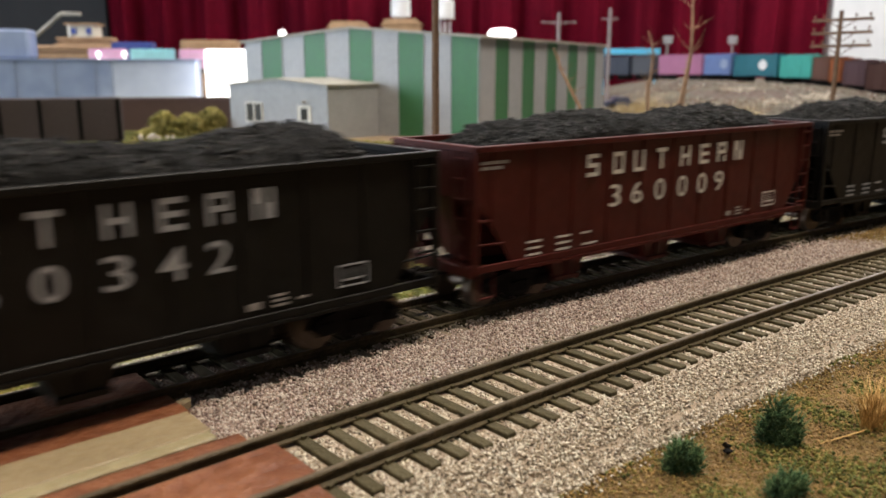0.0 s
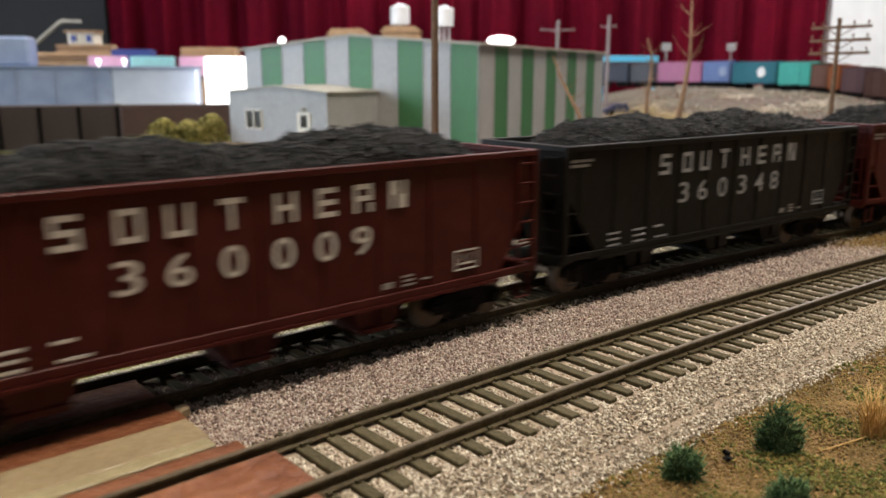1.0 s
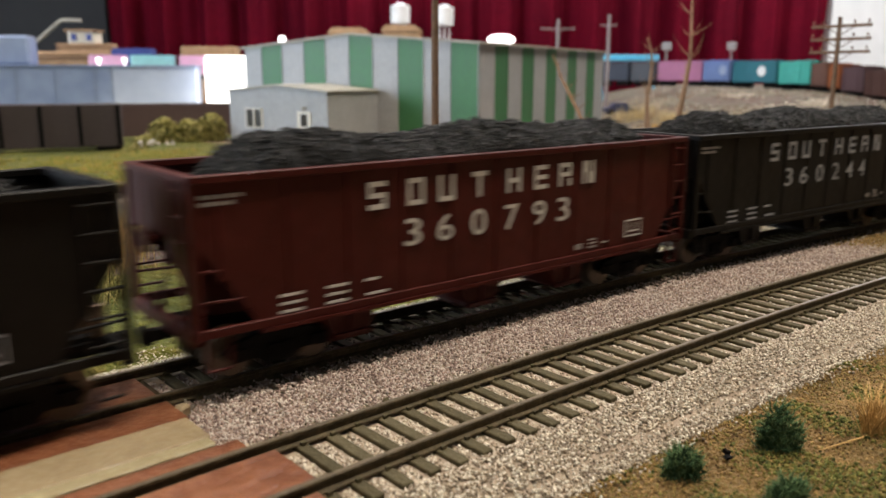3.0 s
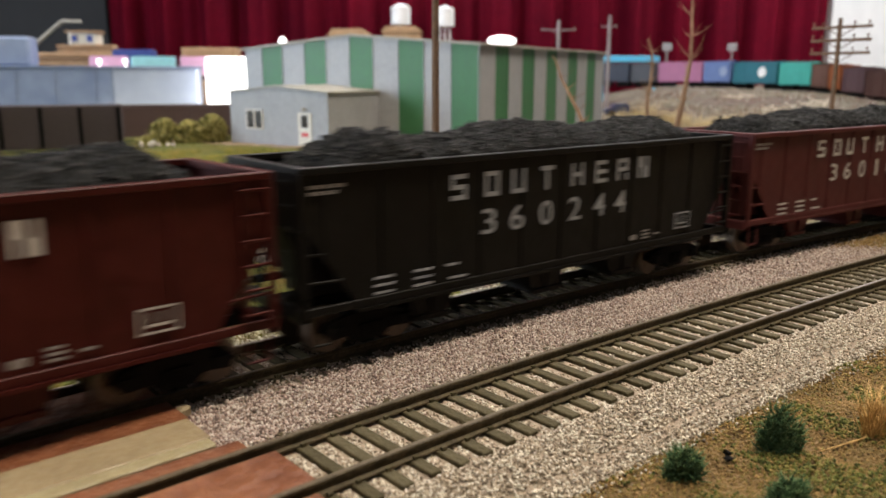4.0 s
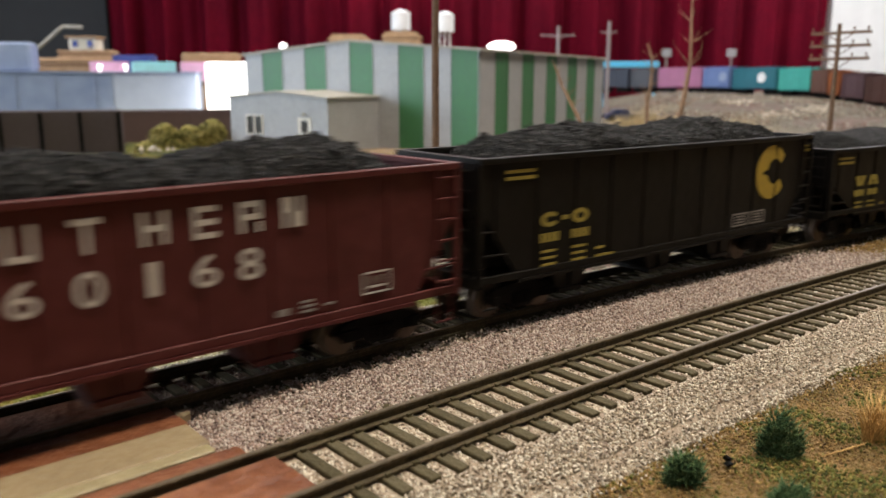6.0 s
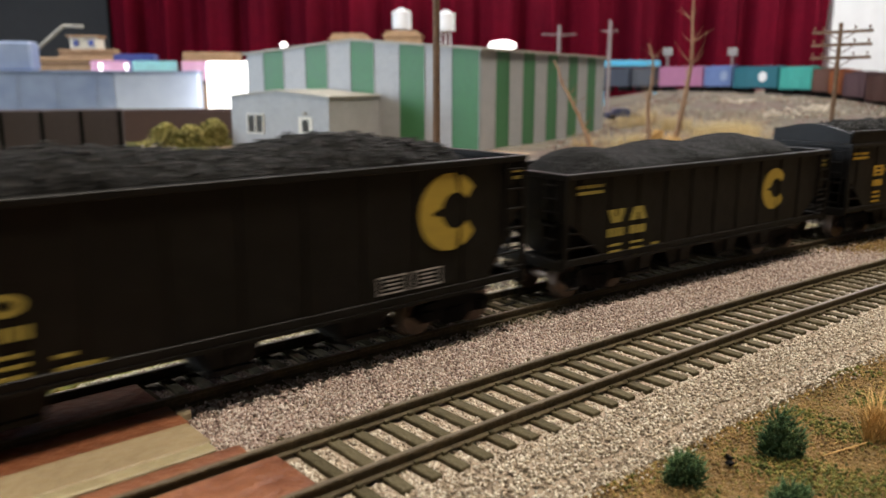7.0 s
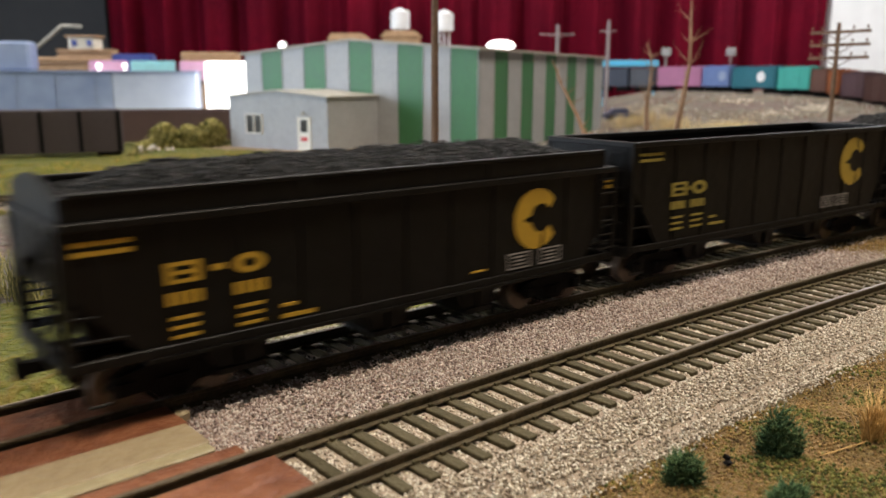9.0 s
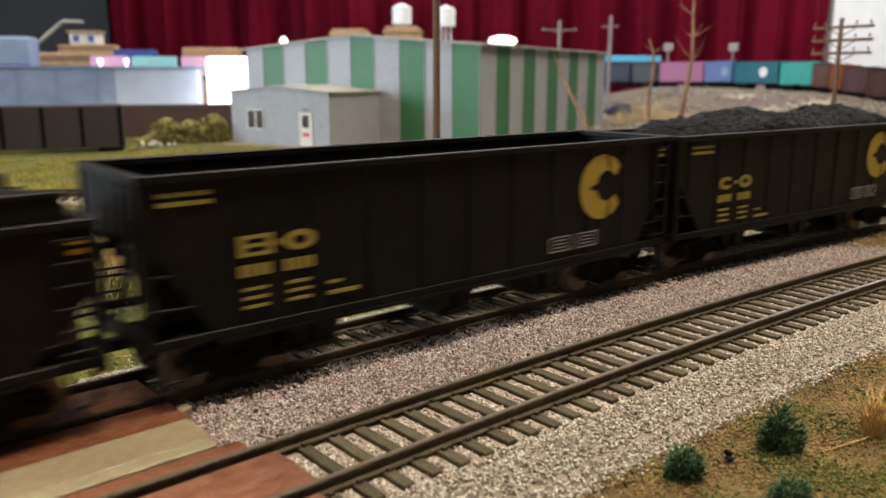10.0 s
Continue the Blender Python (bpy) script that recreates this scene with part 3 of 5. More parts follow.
        web = [(ex * (half - 0.0075), sill), (ex * (lowend - 0.017), sill - 0.001), (ex * (half - 0.0022), cut - 0.001)]
        part("end_web", prism(bm_new(), web, -0.0050, 0.0050), mat, car)
        part("end_sill", box(bm_new(), ex * half - 0.0012, ex * half + 0.0012, -0.0180, 0.0180, sill - 0.0022, sill + 0.0010, 0.0003), mat, car)
        part("platform", box(bm_new(), min(ex * lowend * 0.9, ex * half), max(ex * lowend * 0.9, ex * half), -0.004, 0.004, sill - 0.003, sill - 0.001), M_SOOT, car)
        bm = bm_new()
        for yy in (-0.0085, 0.0085):
            rod(bm, (ex * (half - 0.002), yy, sill), (ex * (half - 0.006), yy, cut), 0.0006, n=6)
        part("end_brace", bm, mat, car)
        bm = bm_new()
        for q in (-0.0155, -0.0100):
            rod(bm, (ex * (half + 0.0008), q * -ex, sill), (ex * (half + 0.0008), q * -ex, top - 0.001), 0.00028, n=6)
        for i in range(6):
            z = sill + 0.003 + (top - sill - 0.006) * i / 5
            rod(bm, (ex * (half + 0.0008), -0.0155 * -ex, z), (ex * (half + 0.0008), -0.0100 * -ex, z), 0.00032, n=6)
        part("end_ladder", bm, mat, car)
        bm = bm_new()
        box(bm, min(ex * half, ex * (half + 0.0050)), max(ex * half, ex * (half + 0.0050)), -0.0011, 0.0011, 0.0085, 0.0108)
        box(bm, min(ex * (half + 0.0034), ex * (half + 0.0062)), max(ex * (half + 0.0034), ex * (half + 0.0062)), -0.0018, 0.0018, 0.0078, 0.0116, 0.0004)
        part("coupler", bm, M_SOOT, car, "dark knuckle coupler")
    # brake gear on one end
    bm = bm_new()
    rod(bm, (-half - 0.0024, 0.004, 0.0300), (-half - 0.0018, 0.004, 0.0300), 0.0030, n=16)
    rod(bm, (-half - 0.0018, 0.004, 0.0300), (-half + 0.001, 0.004, 0.0300), 0.0008, n=8)
    rod(bm, (-half - 0.0010, 0.004, 0.0300), (-half - 0.0010, 0.004, sill), 0.0004, n=6)
    part("brake_wheel", bm, mat, car)
    bm = bm_new()
    rod(bm, (half - 0.010, -0.008, 0.0185), (half - 0.003, -0.008, 0.0185), 0.0028, n=14)
    box(bm, half - 0.0035, half - 0.001, -0.0105, -0.0060, 0.0150, 0.0215, 0.0003)
    part("brake_cylinder", bm, M_STEEL, car, "dull steel brake cylinder on the end platform")
    part("centre_sill", box(bm_new(), -half, half, -0.0025, 0.0025, 0.0090, sill), M_SOOT, car)
    for bx, bw in BAYS.get(number, ((-0.0440, 0.0082), (-0.0025, 0.0080), (0.0310, 0.0082))):
        bay = part("hopper_bay", prism(bm_new(), [(bx - bw, sill), (bx + bw, sill), (bx + 0.62 * bw, 0.0056), (bx - 0.62 * bw, 0.0056)], -0.0150, 0.0150), mat, car)
        part("bay_door", box(bm_new(), bx - 0.66 * bw, bx + 0.66 * bw, -0.0156, 0.0156, 0.0044, 0.0060, 0.0003), mat, bay)
        for sd in (-1, 1):
            part("bay_flange", box(bm_new(), bx - 0.0005, bx + 0.0005, sd * 0.0154 - 0.0004, sd * 0.0154 + 0.0004, 0.0058, sill), mat, bay)
    if number == "empty":
        for bx in (-0.044, -0.003, 0.040):
            part("cross_brace", box(bm_new(), bx - 0.0010, bx + 0.0010, -0.0174, 0.0174, top - 0.0075, top - 0.0055, 0.0002), mat, car)
    for x in (-(half - 0.0200), half - 0.0200):
        for w in truck_parts(car, x):
            WHEELSETS.append((w, key))
    # painted marks, near side and the same on the far side
    yp = YN - 0.00045
    if style == "bars":
        white = M_GREYWHITE if paint == "black" else M_WHITE
        slots = ((-0.0411, "stack"), (-0.0300, "ring"), (-0.0206, "cup"), (-0.0098, "cap"), (0.0023, "posts"), (0.0124, "comb"), (0.0220, "gate"), (0.0318, "block"))
        for x, kd in slots:
            part("block_shape", marks(bm_new(), glyph_bars(kd, x + 0.0006, 0.0345, 0.0049, 0.0064), yp), white, car, "white painted block shape")
        for ch, x in zip(number, (-0.0280, -0.0180, -0.0070, 0.0045, 0.0150, 0.0245)):
            part("digit", number_bars(bm_new(), ch, (x,), 0.0248, 0.0066, 0.0050, yp), white, car, "white painted digit")
        rows = []
        for i, z in enumerate((0.0146, 0.0164, 0.0182)):
            rows += [(-0.0635, -0.0580, z, z + 0.0006), (-0.0520, -0.0465, z, z + 0.0006)]
        rows += [(-0.0412, -0.0355, 0.0148, 0.0154), (-0.0420, -0.0380, 0.0182, 0.0188)]
        plates("capacity_bar", rows, yp, white, car)
        rows = [(0.0525, 0.0605, 0.0164, 0.0168), (0.0525, 0.0605, 0.0212, 0.0216), (0.0525, 0.0529, 0.0168, 0.0212), (0.0601, 0.0605, 0.0168, 0.0212), (0.0540, 0.0590, 0.0178, 0.0183),
                (0.0550, 0.0553, 0.0186, 0.0206), (0.0575, 0.0578, 0.0186, 0.0206)]
        part("stencil_box", marks(bm_new(), rows, yp), white, car)
        rows = [(0.0300, 0.0330, 0.0155, 0.0170), (0.0360, 0.0395, 0.0153, 0.0158), (0.0360, 0.0395, 0.0164, 0.0169), (0.0360, 0.0390, 0.0175, 0.0180), (0.0420, 0.0445, 0.0160, 0.0165)]
        plates("service_bar", rows, yp, M_GREYINK, car)
        plates("corner_bar", [(-0.0800 + 0.0019 * i, -0.0785 + 0.0019 * i, z, z + 0.0008) for z in (0.0393, 0.0407) for i in range(5 if z > 0.04 else 4)], yp, M_GREYINK, car)
    else:
        ink = M_YELLOW if number == "ext" else M_DULLYELLOW
        shape = number if key != "K" else "later"
        cx, cz, rx, rz = {"wm": (0.0348, 0.0266, 0.0074, 0.0074), "ext": (0.0436, 0.0279, 0.0086, 0.0083), "empty": (0.0507, 0.0332, 0.0097, 0.0094), "co": (0.0553, 0.0329, 0.0098, 0.0096),
                          "later": (0.0478, 0.0332, 0.0096, 0.0094)}[shape]
        part("emblem", c_shape(bm_new(), cx, cz, rx, rz, yp, (282,) if number in ("wm", "ext") else (76, 284)), M_YELLOW if number == "ext" else M_EMBLEM, car, "yellow broken ring emblem")
        x1, x2, w, low, h = {"wm": (-0.0538, -0.0438, 0.0074, 0.0232, 0.0040), "ext": (-0.0585, -0.0446, 0.0071, 0.0262, 0.0042), "empty": (-0.0627, -0.0525, 0.0078, 0.0284, 0.0044),
                             "co": (-0.0598, -0.0475, 0.0068, 0.0253, 0.0042), "later": (-0.0594, -0.0484, 0.0073, 0.0270, 0.0044)}[shape]
        mid_z = low + h / 2
        if number == "wm":
            # two tapered blocks, one wide at the top and one wide at the foot
            for x, up in ((x1, 0.0016), (x2, -0.0016)):
                a, b = max(up, 0), max(-up, 0)
                bm = bm_new()
                for p, q in ((0, 0.42), (0.58, 1)):
                    prism(bm, [(x + a + (w - 2 * a) * p, low), (x + a + (w - 2 * a) * q, low), (x + b + (w - 2 * b) * q, low + h), (x + b + (w - 2 * b) * p, low + h)], yp, yp + 0.0002)
                part("block_shape", box(bm, x + 0.0026, x + w - 0.0026, yp, yp + 0.0002, low + (0 if up > 0 else h * 0.55), low + h * (0.45 if up > 0 else 1)), ink, car, "yellow painted block shape")
        else:
            if number == "co":
                part("block_shape", ring_shape(bm_new(), x1 + w / 2, mid_z, w / 2, h / 2, yp, 30, 0.45), ink, car, "yellow painted open ring")
            else:
                part("block_shape", marks(bm_new(), glyph_bars("window", x1, low, w, h), yp), ink, car, "yellow painted block shape")
            part("block_shape", ring_shape(bm_new(), x2 + w / 2, mid_z, w / 2, h / 2, yp, 0, 0.45), ink, car, "yellow painted round ring")
            plates("block_shape", [(x1 + w + 0.30 * (x2 - x1 - w), x1 + w + 0.75 * (x2 - x1 - w), mid_z - 0.0006, mid_z + 0.0006)], yp, ink, car)
        rows = []
        for x0 in (x1, x2):
            rows += [(x0 + 0.0019 * i, x0 + 0.0019 * i + 0.0014, low - 0.0042, low - 0.0017) for i in range(4)]
            rows += [(x0 + 0.0006, x0 + 0.0062, low - 0.0072 - 0.0019 * i, low - 0.0065 - 0.0019 * i) for i in range(3)]
        rows += [(x2 + 0.0105, x2 + 0.0140, low - 0.0088, low - 0.0081), (x2 + 0.0105, x2 + 0.0185, low - 0.0113, low - 0.0104)]
        plates("capacity_bar", rows, yp, ink, car)
        zt, xb = top - 0.0058, {"wm": -0.0672, "ext": -0.0750, "empty": -0.0785, "co": -0.0728, "later": -0.0745}[shape]
        rows = [(xb, xb + 0.0108, zt, zt + 0.0009)]
        rows += [(xb + 0.0022 * i, xb + 0.0022 * i + 0.0018, zt + 0.0018, zt + 0.0027) for i in range(5)]
        plates("corner_bar", rows, yp, ink, car)
        plates("corner_bar", [(half - 0.0042, half - 0.0012, zt, zt + 0.0009), (half - 0.0042, half - 0.0012, zt + 0.0018, zt + 0.0027)], yp, ink, car)
        if number != "wm":
            bx, pitch = {"ext": (0.0328, 0.0121), "empty": (0.0291, 0.0112), "co": (0.0330, 0.0108), "later": (0.0285, 0.0108)}[shape]
            zb = {"ext": 0.0150, "co": 0.0153}.get(shape, 0.0163)
            for q in (0, pitch):
                x0, xe = bx + q, bx + q + 0.0088
                rows = [(x0, xe, zb, zb + 0.0004), (x0, xe, zb + 0.0040, zb + 0.0044), (x0, x0 + 0.0004, zb + 0.0004, zb + 0.0040), (xe - 0.0004, xe, zb + 0.0004, zb + 0.0040)]
                rows += [(x0 + 0.0020, xe - 0.0020, zb + 0.0010 + 0.0010 * i, zb + 0.0014 + 0.0010 * i) for i in range(3)]
                part("stencil_box", marks(bm_new(), rows, yp), M_GREYINK, car)
        if number == "ext":
            plates("service_bar", [(0.0200, 0.0250, 0.0162, 0.0167)], yp, ink, car)
    if number == "ext":
        for sd in (-1, 1):
            y = sd * 0.0172
            part("side_board", box(bm_new(), -half + 0.0012, half - 0.004, y - 0.0004, y + 0.0004, top, 0.0445), mat, car)
            part("side_board_rail", box(bm_new(), -half + 0.0012, half - 0.004, y - 0.0008, y + 0.0008, 0.0440, 0.0450, 0.0002), mat, car)
            for x in (-0.027, 0.027):
                part("board_stake", box(bm_new(), x - 0.001, x + 0.001, y + sd * 0.0004 - 0.0004, y + sd * 0.0004 + 0.0004, top, 0.0447), mat, car)
        for ex in (-1,):
            bm = bm_new()
            n = 14
            pts = [(-0.0172, top)] + [(-0.0172 + 0.0344 * i / n, 0.0440 + 0.0034 * math.sin(math.pi * i / n)) for i in range(n + 1)] + [(0.0172, top)]
            va = [bm.verts.new((ex * (half - 0.0012), y, z)) for y, z in pts]
            vb = [bm.verts.new((ex * (half - 0.0002), y, z)) for y, z in pts]
            bm.faces.new(va)
            bm.faces.new(vb[::-1])
            for i in range(len(pts)):
                bm.faces.new((va[i], vb[i], vb[(i + 1) % len(pts)], va[(i + 1) % len(pts)]))
            part("arched_end_board", bm, mat, car)
    return car, half


def build_load(key, half):
    mid, paint, style, number, top = CARS[key]
    if number == "empty":
        return None
    seed = ord(key) * 1.37
    nx, ny = 150, 34
    rim = 0.0445 if number == "ext" else top
    L = half - 0.003
    verts, faces = [], []
    for i in range(nx):
        x = -L + 2 * L * i / (nx - 1)
        for j in range(ny):
            v = -1 + 2 * j / (ny - 1)
            y = v * (0.0168 if number == "ext" else 0.0173)
            e = min(1.0, (L - abs(x)) / 0.022)
            heap = smooth(0, 1, e)
            crown = (1 - v * v) ** 0.6
            hump = {"wm": 0.0064 + 0.0010 * math.cos((x - 0.030) * 2 * math.pi / 0.0395) + 0.018 * x, "ext": 0.0035}.get(number, 0.0062 + 0.0014 * math.cos(x * 2 * math.pi / 0.06 + seed))
            z = rim - (0.0020 if number == "ext" else 0.0060) * (1 - heap) - 0.0008 + hump * heap * crown
            a = 0.0012 if number != "wm" else 0.0003
            p = Vector((x * 110 + seed, y * 110, seed))
            z += a * noise.noise(p) * heap + (0.0015 if number != "wm" else 0.0004) * noise.noise(p * 2.6) + (0.0011 if number != "wm" else 0.0005) * noise.noise(p * 6.1)
            verts.append((x, y, z))
    for i in range(nx - 1):
        for j in range(ny - 1):
            a = i * ny + j
            faces.append((a, a + ny, a + ny + 1, a + 1))
    # skirt down into the car
    ring = [i * ny for i in range(nx)] + [(nx - 1) * ny + j for j in range(1, ny)] + [i * ny + ny - 1 for i in range(nx - 2, -1, -1)] + [j for j in range(ny - 2, 0, -1)]
    base = len(verts)
    for r in ring:
        x, y, z = verts[r]
        verts.append((x * 0.97, y * 0.99, rim - 0.0100))
    m = len(ring)
    for i in range(m):
        faces.append((ring[i], base + i, base + (i + 1) % m, ring[(i + 1) % m]))
    faces.append([base + i for i in range(m)])
    load = thing("coal_load", "heaped black coal load in a hopper car", "coal", "coal loads")
    heap_ob = fast_mesh("coal_body", verts, faces, M_COAL, load)
    for p in heap_ob.data.polygons:
        p.use_smooth = True

    def lump(g):
        i, j = g.integers(1, nx - 1), g.integers(1, ny - 1)
        x, y, z = verts[i * ny + j]
        return (x + g.normal(0, 0.0004), y + g.normal(0, 0.0003), z)

    size = (0.0001, 0.00022) if number == "wm" else (0.00025, 0.00075)
    crumbs("coal_rubble", 3600, lump, size, M_LUMP, ord(key), "loose coal lumps", "", load)
    return load


# ---- scenery ----
OFF = (0.1250, 0.2620, 0.0900, -0.012, 0.0480, 0.0540)
WINX, WINZ0, WINZ1, WINW = 0.2260, 0.0090, 0.0301, 0.0243
DORX, DORZ0, DORZ1, DORW = 0.1557, -0.0063, 0.0281, 0.0174

def clump(bm, c, r, rng, n=3):
    for _ in range(n):
        d = Vector((rng.gauss(0, 1), rng.gauss(0, 1), abs(rng.gauss(0, 1)))) * r * 0.45
        m = Matrix.Translation(Vector(c) + d) @ Matrix.Diagonal((rng.uniform(0.5, 1) * r, rng.uniform(0.5, 1) * r, rng.uniform(0.5, 1) * r, 1))
        vs = bmesh.ops.create_icosphere(bm, subdivisions=1, radius=1, matrix=m)["verts"]
        for v in vs:
            v.co += Vector((rng.gauss(0, 1), rng.gauss(0, 1), rng.gauss(0, 1))) * r * 0.16


def crumbs(name, n, region, size, mat, seed, label, category, parent=None):
    """Small faceted crumbs scattered over a region given by a sampler."""
    rng = np.random.default_rng(seed)
    base = np.array([(1, 0, 0), (-1, 0, 0), (0, 1, 0), (0, -1, 0), (0, 0, 1), (0, 0, -1)], float)
    tri = np.array([(0, 2, 4), (2, 1, 4), (1, 3, 4), (3, 0, 4), (2, 0, 5), (1, 2, 5), (3, 1, 5), (0, 3, 5)])
    c = np.array([region(rng) for _ in range(n)])
    a = rng.random(n) * 6.28
    sh = base[None] * rng.uniform(0.5, 1.3, (n, 6, 1)) * rng.uniform(size[0], size[1], (n, 1, 1))
    sh = sh + rng.normal(0, size[0] * 0.3, sh.shape)
    x = sh[:, :, 0] * np.cos(a)[:, None] - sh[:, :, 1] * np.sin(a)[:, None]
    y = sh[:, :, 0] * np.sin(a)[:, None] + sh[:, :, 1] * np.cos(a)[:, None]
    v = np.stack([x, y, sh[:, :, 2]], 2) + c[:, None]
    return joined(name, v.reshape(-1, 3), (tri[None] + 6 * np.arange(n)[:, None, None]).reshape(-1, 3), mat, label, category, parent)


def build_foreground():
    def earth(rng):
        while True:
            s, o = 0.06 + 0.30 * rng.random() ** 1.2, -0.028 - 0.065 * rng.random() ** 1.2
            if noise.noise(Vector((s * 60, o * 60, 2))) > -0.45 + 60 * (o + 0.0315):
                p = plan(s, o)
                return (p.x, p.y, lie(p.x, p.y) + 0.0001)

    crumbs("earth_crumbs", 50000, earth, (0.00016, 0.00040), M_TURFGRAIN, 8, "tan and brown scattered earth crumbs", "earth")

    def moss(rng):
        while True:
            s, o = 0.07 + 0.17 * rng.random(), -0.029 - 0.06 * rng.random()
            if noise.noise(Vector((s * 80 + 9, o * 80, 7))) + 16 * (-0.042 - o) * (1.2 if s < 0.165 else 0.2) + 0.16 * rng.normal() > (0.14 if s < 0.165 else 0.36):
                p = plan(s, o)
                return (p.x, p.y, lie(p.x, p.y) + 0.0006 * rng.random())

    crumbs("olive_turf", 16000, moss, (0.0002, 0.00052), M_MOSS, 9, "olive green crumbled foam turf in patches", "turf")
    rng = random.Random(5)
    for x, y, tall, lobes in ((0.1205, -0.0430, 0.0066, ((0, 0, 1.0), (0.0018, -0.0014, 0.8), (-0.0012, 0.0010, 0.75))),
                              (0.1440, -0.0500, 0.0100, ((-0.0006, 0.0008, 1.0), (0.0002, -0.0006, 0.95), (0.0022, -0.0022, 0.62), (-0.0014, 0.0020, 0.70))),
                              (0.1265, -0.0595, 0.0044, ((0, 0, 1.0), (0.0020, -0.0010, 0.8), (-0.0016, 0.0008, 0.7)))):
        fibre_bush(x, y, tall, lobes, int(x * 1e4))
    fibre_tuft("grass_tuft", M_STRAW, 0.1640, -0.0600, 0.0130, 0.0009, 85, 12, "dry yellow straw grass tuft", 0.85, 0.00016)
    tagged(link_mesh("dry_stalk", rod(bm_new(), (0.1490, -0.0560, lie(0.1490, -0.0560) + 0.0008), (0.1615, -0.0600, lie(0.1615, -0.0600) + 0.0006), 0.00014, 0.0002, 6), M_STRAW), "single dry straw stalk lying on the turf", "stalk")
    bm = bm_new()
    clump(bm, (0.1335, -0.0450, lie(0.1335, -0.0450) + 0.0006), 0.0010, rng, 3)
    tagged(link_mesh("dark_pebble", bm, M_SOOT), "small black pebble lying on the turf", "pebble")


def fibre_bush(x, y, tall, lobes, seed):
    """A ragged bush: many short crooked fibres filling a few uneven lobes."""
    rng = np.random.default_rng(seed)
    z = lie(x, y) - 0.0003
    spots, tips = [], []
    for dx, dy, k in lobes:
        n = int(300 * k)
        u = rng.random(n)
        a, r = rng.random(n) * 6.28, np.sqrt(rng.random(n)) * 0.0020 * k * (1.0 - 0.28 * u ** 2) * rng.uniform(0.6, 1.25, n)
        p = np.stack([x + dx + r * np.cos(a), y + dy + r * np.sin(a), z + u * tall * k * rng.uniform(0.55, 1.05, n)], 1)
        w = np.stack([np.cos(a), np.sin(a), rng.uniform(0.2, 2.4, n)], 1) + rng.normal(0, 0.5, (n, 3))
        spots.append(p)
        tips.append(p + w / np.linalg.norm(w, axis=1)[:, None] * rng.uniform(0.0010, 0.0032, n)[:, None])
    p, q = np.concatenate(spots), np.concatenate(tips)
    n = len(p)
    side = rng.normal(0, 1, (n, 3))
    side *= 0.00017 / np.linalg.norm(side, axis=1)[:, None]
    other = np.cross(q - p, side)
    other *= 0.00017 / np.linalg.norm(other, axis=1)[:, None]
    v = np.stack([p + side, p - 0.5 * side + other, p - 0.5 * side - other, q], 1)
    f = (np.array([(0, 1, 3), (1, 2, 3), (2, 0, 3), (0, 2, 1)])[None] + 4 * np.arange(n)[:, None, None]).reshape(-1, 3)
    ob = joined("bush", v.reshape(-1, 3), f, M_BUSH, "dark green ragged fibre bush on tan turf", "bush")
    return tagged(ob, group="foreground bushes", kind="thing")


def fibre_tuft(name, mat, x, y, tall, r, n, seed, label, most=0.75, thick=0.00014):
    """A tuft of thin bent three-sided blades."""
    rng = np.random.default_rng(seed)
    z = lie(x, y) - 0.0002
    a, h = rng.random(n) * 6.28, tall * rng.uniform(0.5, 1.1, n)
    lean = rng.uniform(0.05, most, n)
    way = np.stack([np.cos(a), np.sin(a)], 1)
    foot = np.stack([x + rng.normal(0, r, n), y + rng.normal(0, r, n), np.full(n, z)], 1)
    knee = foot + np.column_stack([way * (lean * h * 0.45)[:, None], h * 0.6])
    tip = knee + np.column_stack([way * (lean * h * 0.5)[:, None], h * 0.35 * (1 - lean)])
    ring = np.array([(math.cos(q), math.sin(q), 0) for q in (0.3, 2.4, 4.5)]) * thick
    v = np.concatenate([foot[:, None] + ring, knee[:, None] + ring * 0.8, tip[:, None]], 1)
    tri = []
    for k in range(3):
        m = (k + 1) % 3
        tri += [(k, m, m + 3), (k, m + 3, k + 3), (k + 3, m + 3, 6)]
    f = (np.array(tri)[None] + 7 * np.arange(n)[:, None, None]).reshape(-1, 3)
    ob = joined(name, v.reshape(-1, 3), f, mat, label, "grass tuft")
    return tagged(ob, kind="thing")


def straw_tuft(x, y, tall, r, n, seed, label, mat=None):
    return tagged(fibre_tuft("grass_tuft", mat or M_STRAW, x, y, tall, r, n, seed, label, 0.8, 0.00020), group="grass tufts")


